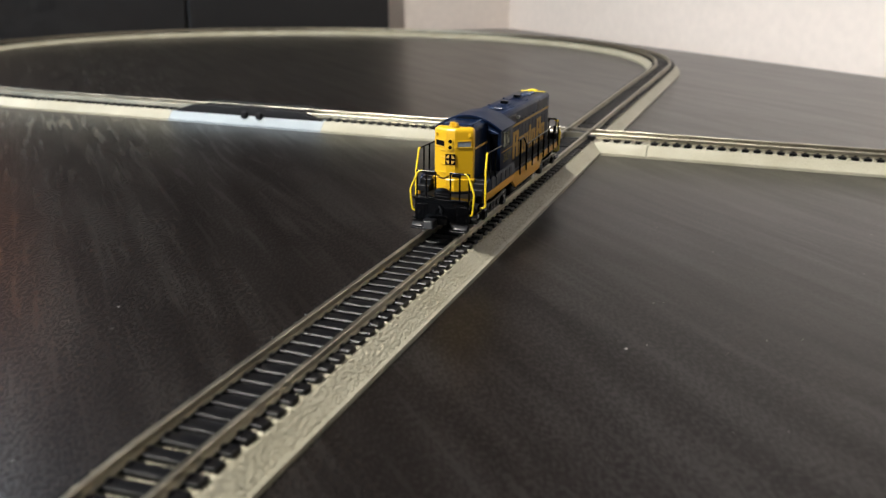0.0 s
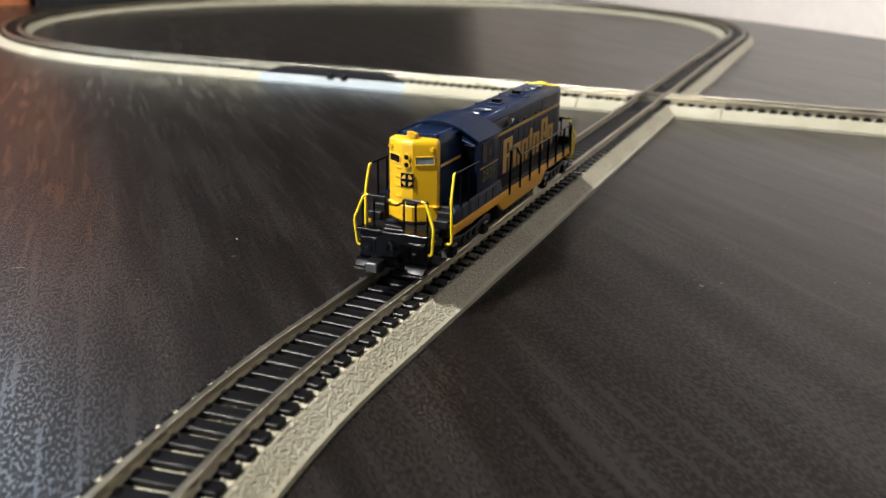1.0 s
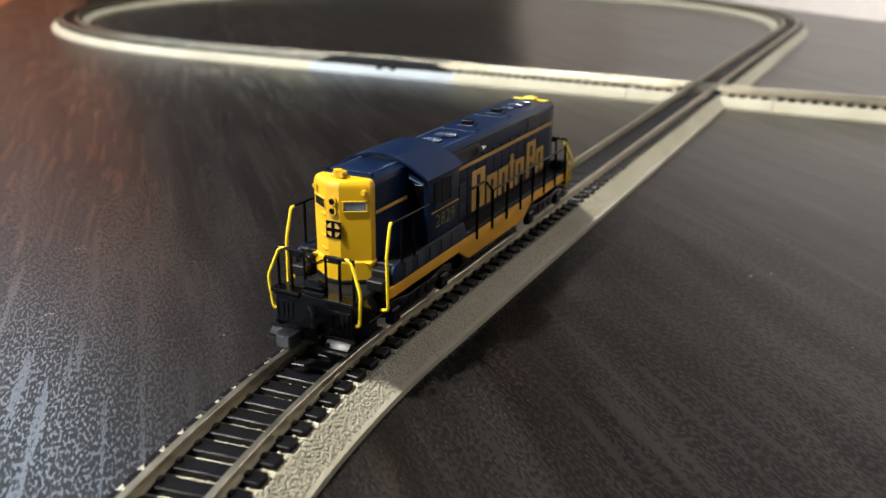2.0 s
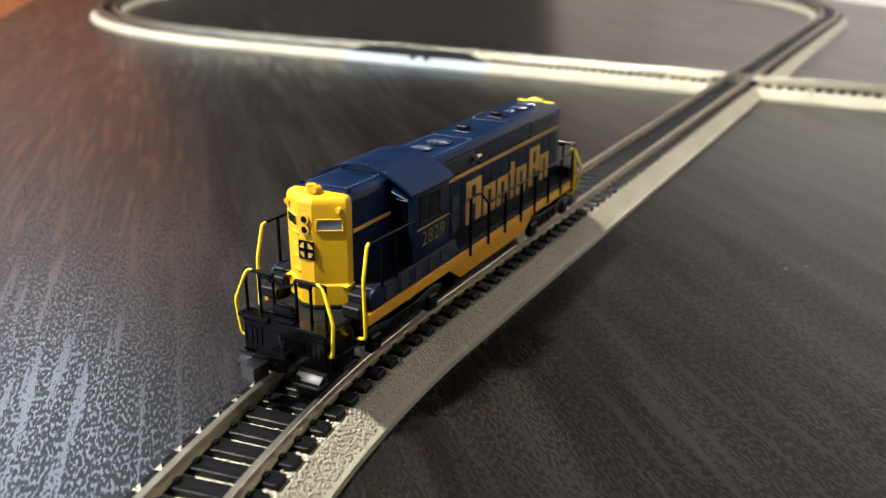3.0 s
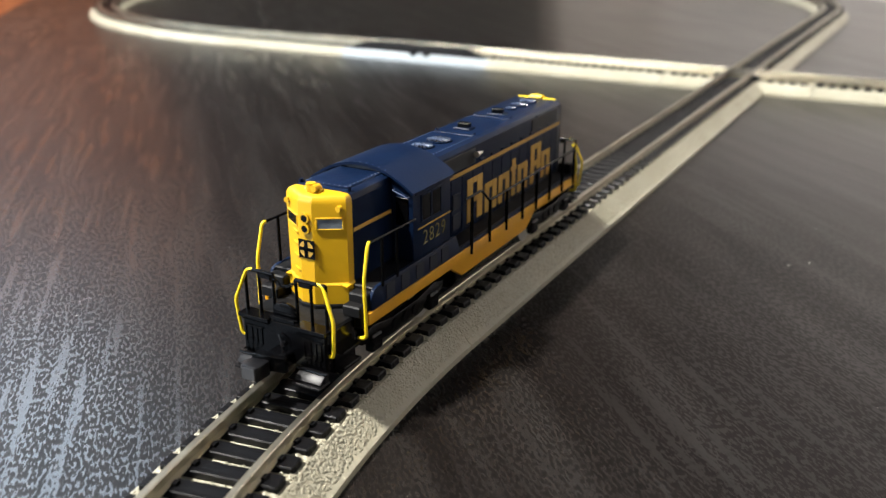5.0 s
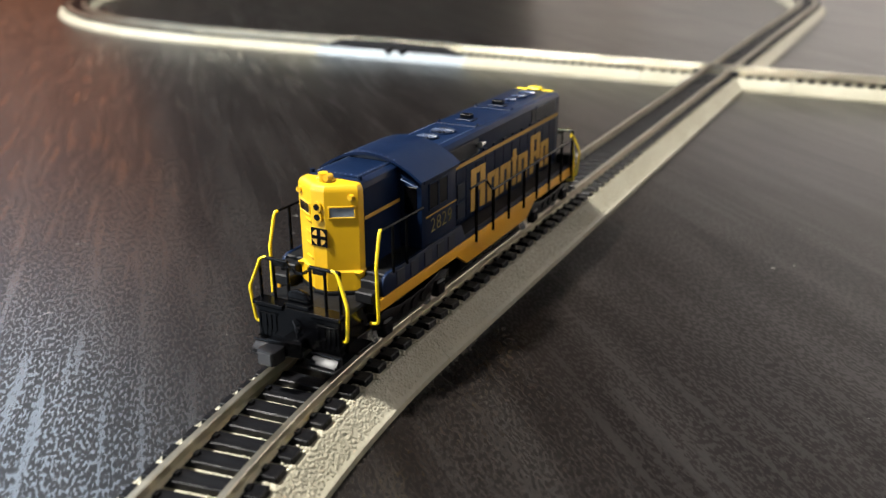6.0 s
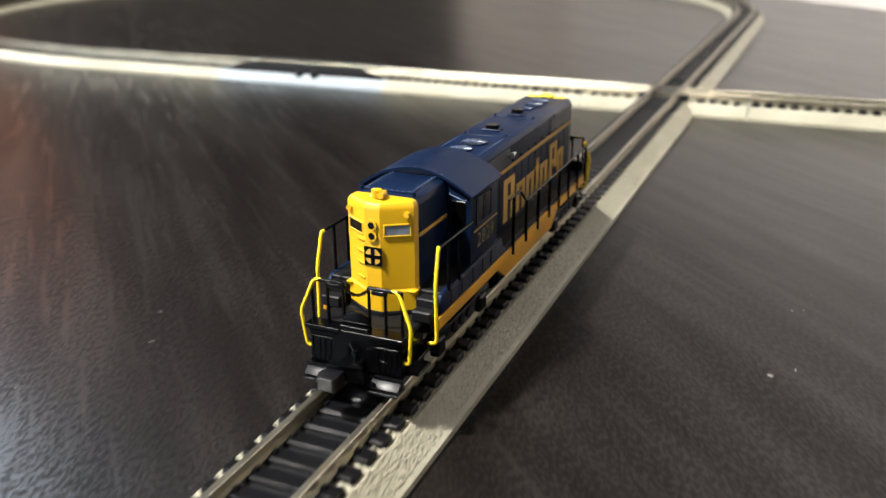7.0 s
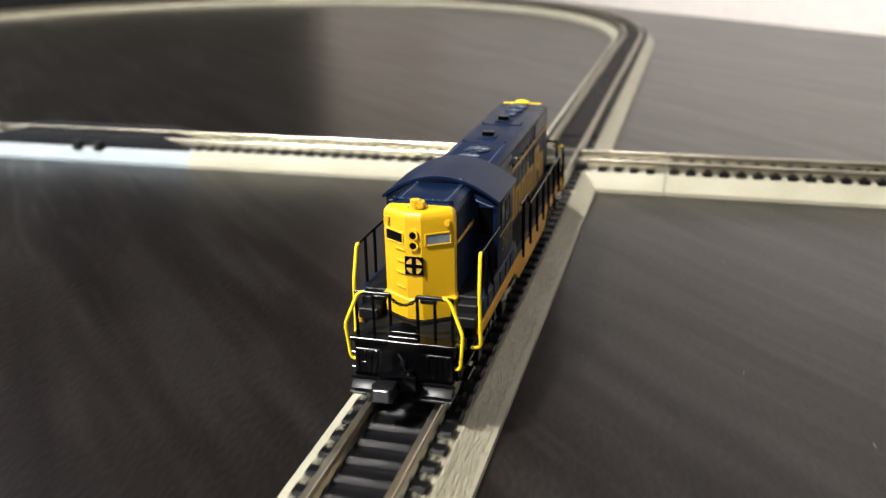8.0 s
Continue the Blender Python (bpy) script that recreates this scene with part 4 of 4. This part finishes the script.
for y, s in ((2.0, 1), (95.6, -1)):
    for xa, xb in ((-7.0, -2.0), (2.0, 7.0)):
        for x in (xa, (xa + xb) / 2, xb):
            rail_part("stanchion", [(x, y, 9.4), (x, y, 16.0)], black, 0.25)
        rail_part("handrail", [(xa, y, 15.95), (xb, y, 15.95)], black, 0.3)
        bm = bmesh.new()
        box(bm, min(abs(xa), abs(xb)) * (1 if xa > 0 else -1) + (0.4 if xa > 0 else -2.8), min(abs(xa), abs(xb)) * (1 if xa > 0 else -1) + (2.8 if xa > 0 else -0.4), y - 0.2, y + 0.3, 15.0, 15.8, 0.15)
        part("rail_bracket", bm, black, loco)
    for sx in (-1, 1):
        rail_part("grab_rail", [(sx * 5.6, y, 16.0), (sx * 6.6, y - s * 0.1, 16.0), (sx * 8.6, y - s * 0.7, 11.1), (sx * 8.1, y - s * 0.4, 5.7), (sx * 7.3, y - s * 0.2, 5.6)], lemon, 0.26, "bent yellow grab rail")
        yb = y + s * 6.0
        zt = 20.2 if s > 0 else 16.8
        rail_part("grab_rail", [(sx * 9.2, yb + s * 1.6, zt), (sx * 9.3, yb + s * 1.0, zt), (sx * 9.45, yb - s * 0.4, zt - 5.0), (sx * 9.6, yb - s * 0.4, 6.3), (sx * 8.2, yb - s * 0.4, 6.2)], lemon, 0.27, "bent yellow grab rail")
    # chain between the railings
    for i in range(11):
        t = i / 10
        x = -2.0 + 4.0 * t
        z = 15.7 - 1.1 * 4 * t * (1 - t)
        bm = bmesh.new()
        ring = [(x + 0.30 * math.cos(q), y - 0.1 + (0.16 * math.sin(q) if i % 2 else 0), z + (0.0 if i % 2 else 0.16 * math.sin(q))) for q in [2 * math.pi * j / 8 for j in range(8)]]
        tube(bm, ring, 0.11, 6, closed=True)
        part("chain_link", bm, black, loco)
for sd in (1, -1):
    rail_part("handrail", [(sd * 9.3, 9.5, 20.2), (sd * 9.3, 21.8, 20.0)], black, 0.22)
    for y in (12.6, 16.6):
        rail_part("stanchion", [(sd * 9.3, y, 12.6), (sd * 9.3, y, 20.1)], black, 0.26)
    rail_part("handrail", [(sd * 9.5, 38.0, 18.6), (sd * 9.5, 44.0, 18.6), (sd * 9.5, 47.2, 15.9), (sd * 9.5, 88.0, 15.9), (sd * 9.4, 89.0, 16.6)], black, 0.22)
    for y in (40.2, 47.2, 54.2, 61.4, 68.0, 74.8, 81.6, 88.0):
        rail_part("stanchion", [(sd * 9.62, y, 8.3), (sd * 9.62, y, 18.6 if y < 44 else 15.9)], black, 0.3)

# tank and trucks
bm = bmesh.new()
prism(bm, [(-7.6, 7.4), (7.6, 7.4), (8.0, 5.8), (8.0, 3.6), (6.6, 2.2), (-6.6, 2.2), (-8.0, 3.6), (-8.0, 5.8)], 1, 37.5, 63.0, 0.3)
part("fuel_tank", bm, black, loco, "black fuel tank")
WHEELS = []


def truck(yc):
    tr_ = part("truck", box(bmesh.new(), -5.0, 5.0, yc - 11, yc + 11, 3.2, 6.6, 0.3), black, loco, "black four-wheel truck")
    for sd in (1, -1):
        bm = bmesh.new()
        prism(bm, [(yc - 12.2, 4.2), (yc - 12.2, 5.6), (yc - 9, 6.3), (yc - 4, 5.4), (yc + 4, 5.4), (yc + 9, 6.3), (yc + 12.2, 5.6), (yc + 12.2, 4.2), (yc + 9, 3.4), (yc + 4, 2.6), (yc - 4, 2.6), (yc - 9, 3.4)], 0, sd * 7.3 - 0.6, sd * 7.3 + 0.6, 0.15)
        for y in (yc - 8.6, yc + 8.6):
            box(bm, sd * 7.6 - 0.8, sd * 7.6 + 0.8, y - 1.4, y + 1.4, 2.0, 4.8, 0.3)
        for y in (yc - 3, yc, yc + 3):
            disc(bm, (sd * 7.6 - 0.5, y, 4.0), 0.9, 1.0, 12, "x")
        part("side_frame", bm, black, tr_)
    for y in (yc - 8.6, yc + 8.6):
        bm = bmesh.new()
        for sd in (1, -1):
            disc(bm, (sd * 4.9 - 0.9, 0, 0), 3.15, 1.8, 28, "x")
            disc(bm, (sd * 4.1 - 0.25, 0, 0), 3.55, 0.5, 28, "x")
        disc(bm, (-5.2, 0, 0), 0.8, 10.4, 12, "x")
        w = part("wheelset", bm, steel, tr_, "metal wheels on an axle")
        WHEELS.append((w, y))


truck(21.0)
truck(80.0)
bm = bmesh.new()
box(bm, -7.3, 7.3, 95.2, 96.6, 3.3, 9.4, 0.2)
box(bm, -7.6, 7.6, 94.8, 97.0, 8.9, 9.6, 0.15)
part("pilot", bm, black, loco, "black pilot plate")
bm = bmesh.new()
box(bm, -2.1, 2.1, 95, 101.5, 3.2, 5.6, 0.25)
part("coupler_box", bm, black, loco)
for sx in (-1, 1):
    for y0 in (3.2, 90.2):
        bm = bmesh.new()
        for z in (3.0, 5.4):
            box(bm, sx * 7.9 - 0.9, sx * 7.9 + 0.9, y0, y0 + 4.2, z, z + 0.5, 0.1)
        box(bm, sx * 7.2 - 0.3, sx * 7.2 + 0.3, y0 - 0.4, y0 + 4.6, 3.0, 9.0, 0.1)
        part("step_well", bm, black, loco, "black boarding steps")

# dust and lint lying on the table
rng = random.Random(11)
bm = bmesh.new()


def fleck(x, y, r, length=1.0):
    m = Matrix.Translation((x, y, r * 0.35)) @ Matrix.Rotation(rng.random() * 6.28, 4, "Z") @ Matrix.Diagonal((length, 0.7, 0.5, 1))
    bmesh.ops.create_icosphere(bm, subdivisions=1, radius=r, matrix=m)


for i in range(260):
    x, y = -0.20 + 0.36 * rng.random(), -0.37 + 0.34 * rng.random()
    if abs(x) < 0.016 or (y < -0.25 and -0.02 < x < 0.06):
        continue
    fleck(x, y, 0.00005 + 0.00009 * rng.random() ** 3, 1 + 2 * rng.random())
for x, y in ((0.0572, -0.2009), (0.0535, -0.2045), (-0.0487, -0.2337), (-0.0557, -0.2232), (-0.0584, -0.2963)):
    fleck(x, y, 0.00018, 3.0)
for i in range(5):
    x, y, q = -0.12 + 0.25 * rng.random(), -0.34 + 0.2 * rng.random(), rng.random() * 6.28
    if abs(x) > 0.02:
        tube(bm, [(x + 0.0012 * math.cos(q + 0.5 * k) * k, y + 0.0012 * math.sin(q + 0.5 * k) * k, 0.00006) for k in range(4)], 0.00003, 4, k=1.0)
solid("dust", bm, lint_mat, "pale dust and lint lying on the table", "dust", "stuff", 40)

# ------------------------------------------------------------------ what moves
RUN = [(0.0, 0.1683), (0.5, 0.2147), (1.0, 0.2480), (1.5, 0.2737), (2.25, 0.2985), (3.0, 0.3086), (3.5, 0.3090), (4.5, 0.3090), (5.25, 0.3075), (6.0, 0.2971), (6.5, 0.2776), (7.0, 0.2475), (7.5, 0.2040), (8.0, 0.1479)]


def run_at(t):
    """Smooth distance of the front end from the crossing (Hermite through RUN)."""
    n = len(RUN)

    def slope(i):
        if i == 0 or i == n - 1:
            j = 0 if i == 0 else n - 2
            return (RUN[j + 1][1] - RUN[j][1]) / (RUN[j + 1][0] - RUN[j][0])
        a = (RUN[i][1] - RUN[i - 1][1]) / (RUN[i][0] - RUN[i - 1][0])
        b = (RUN[i + 1][1] - RUN[i][1]) / (RUN[i + 1][0] - RUN[i][0])
        return 0.0 if a * b <= 0 else 2 * a * b / (a + b)
    for i in range(n - 1):
        (t0, s0), (t1, s1) = RUN[i], RUN[i + 1]
        if t <= t1 + 1e-9:
            h = t1 - t0
            u = (t - t0) / h
            return (2 * u ** 3 - 3 * u * u + 1) * s0 + (u ** 3 - 2 * u * u + u) * h * slope(i) + (3 * u * u - 2 * u ** 3) * s1 + (u ** 3 - u * u) * h * slope(i + 1)
    return RUN[-1][1]


def loco_pose(s):
    a, b = along(s - 0.021)[0], along(s - 0.080)[0]
    fw = (a - b).normalized()
    o = a + fw * 0.021
    return pose(o.x, o.y, ZR * MM, 0, 0, math.degrees(math.atan2(fw.x, -fw.y)))


def motions():
    walk(loco, [(i / 10, loco_pose(run_at(i / 10))) for i in range(81)])
    for w, y in WHEELS:
        rows = []
        for i in range(241):
            s = run_at(i / 30)
            rows.append((i / 30, pose(0, y * MM, 3.15 * MM, math.degrees((s - 0.1683) / (3.15 * MM)), 0, 0)))
        walk(w, rows)


cam.data.dof.focus_object = WHEELS[0][0]
motions()
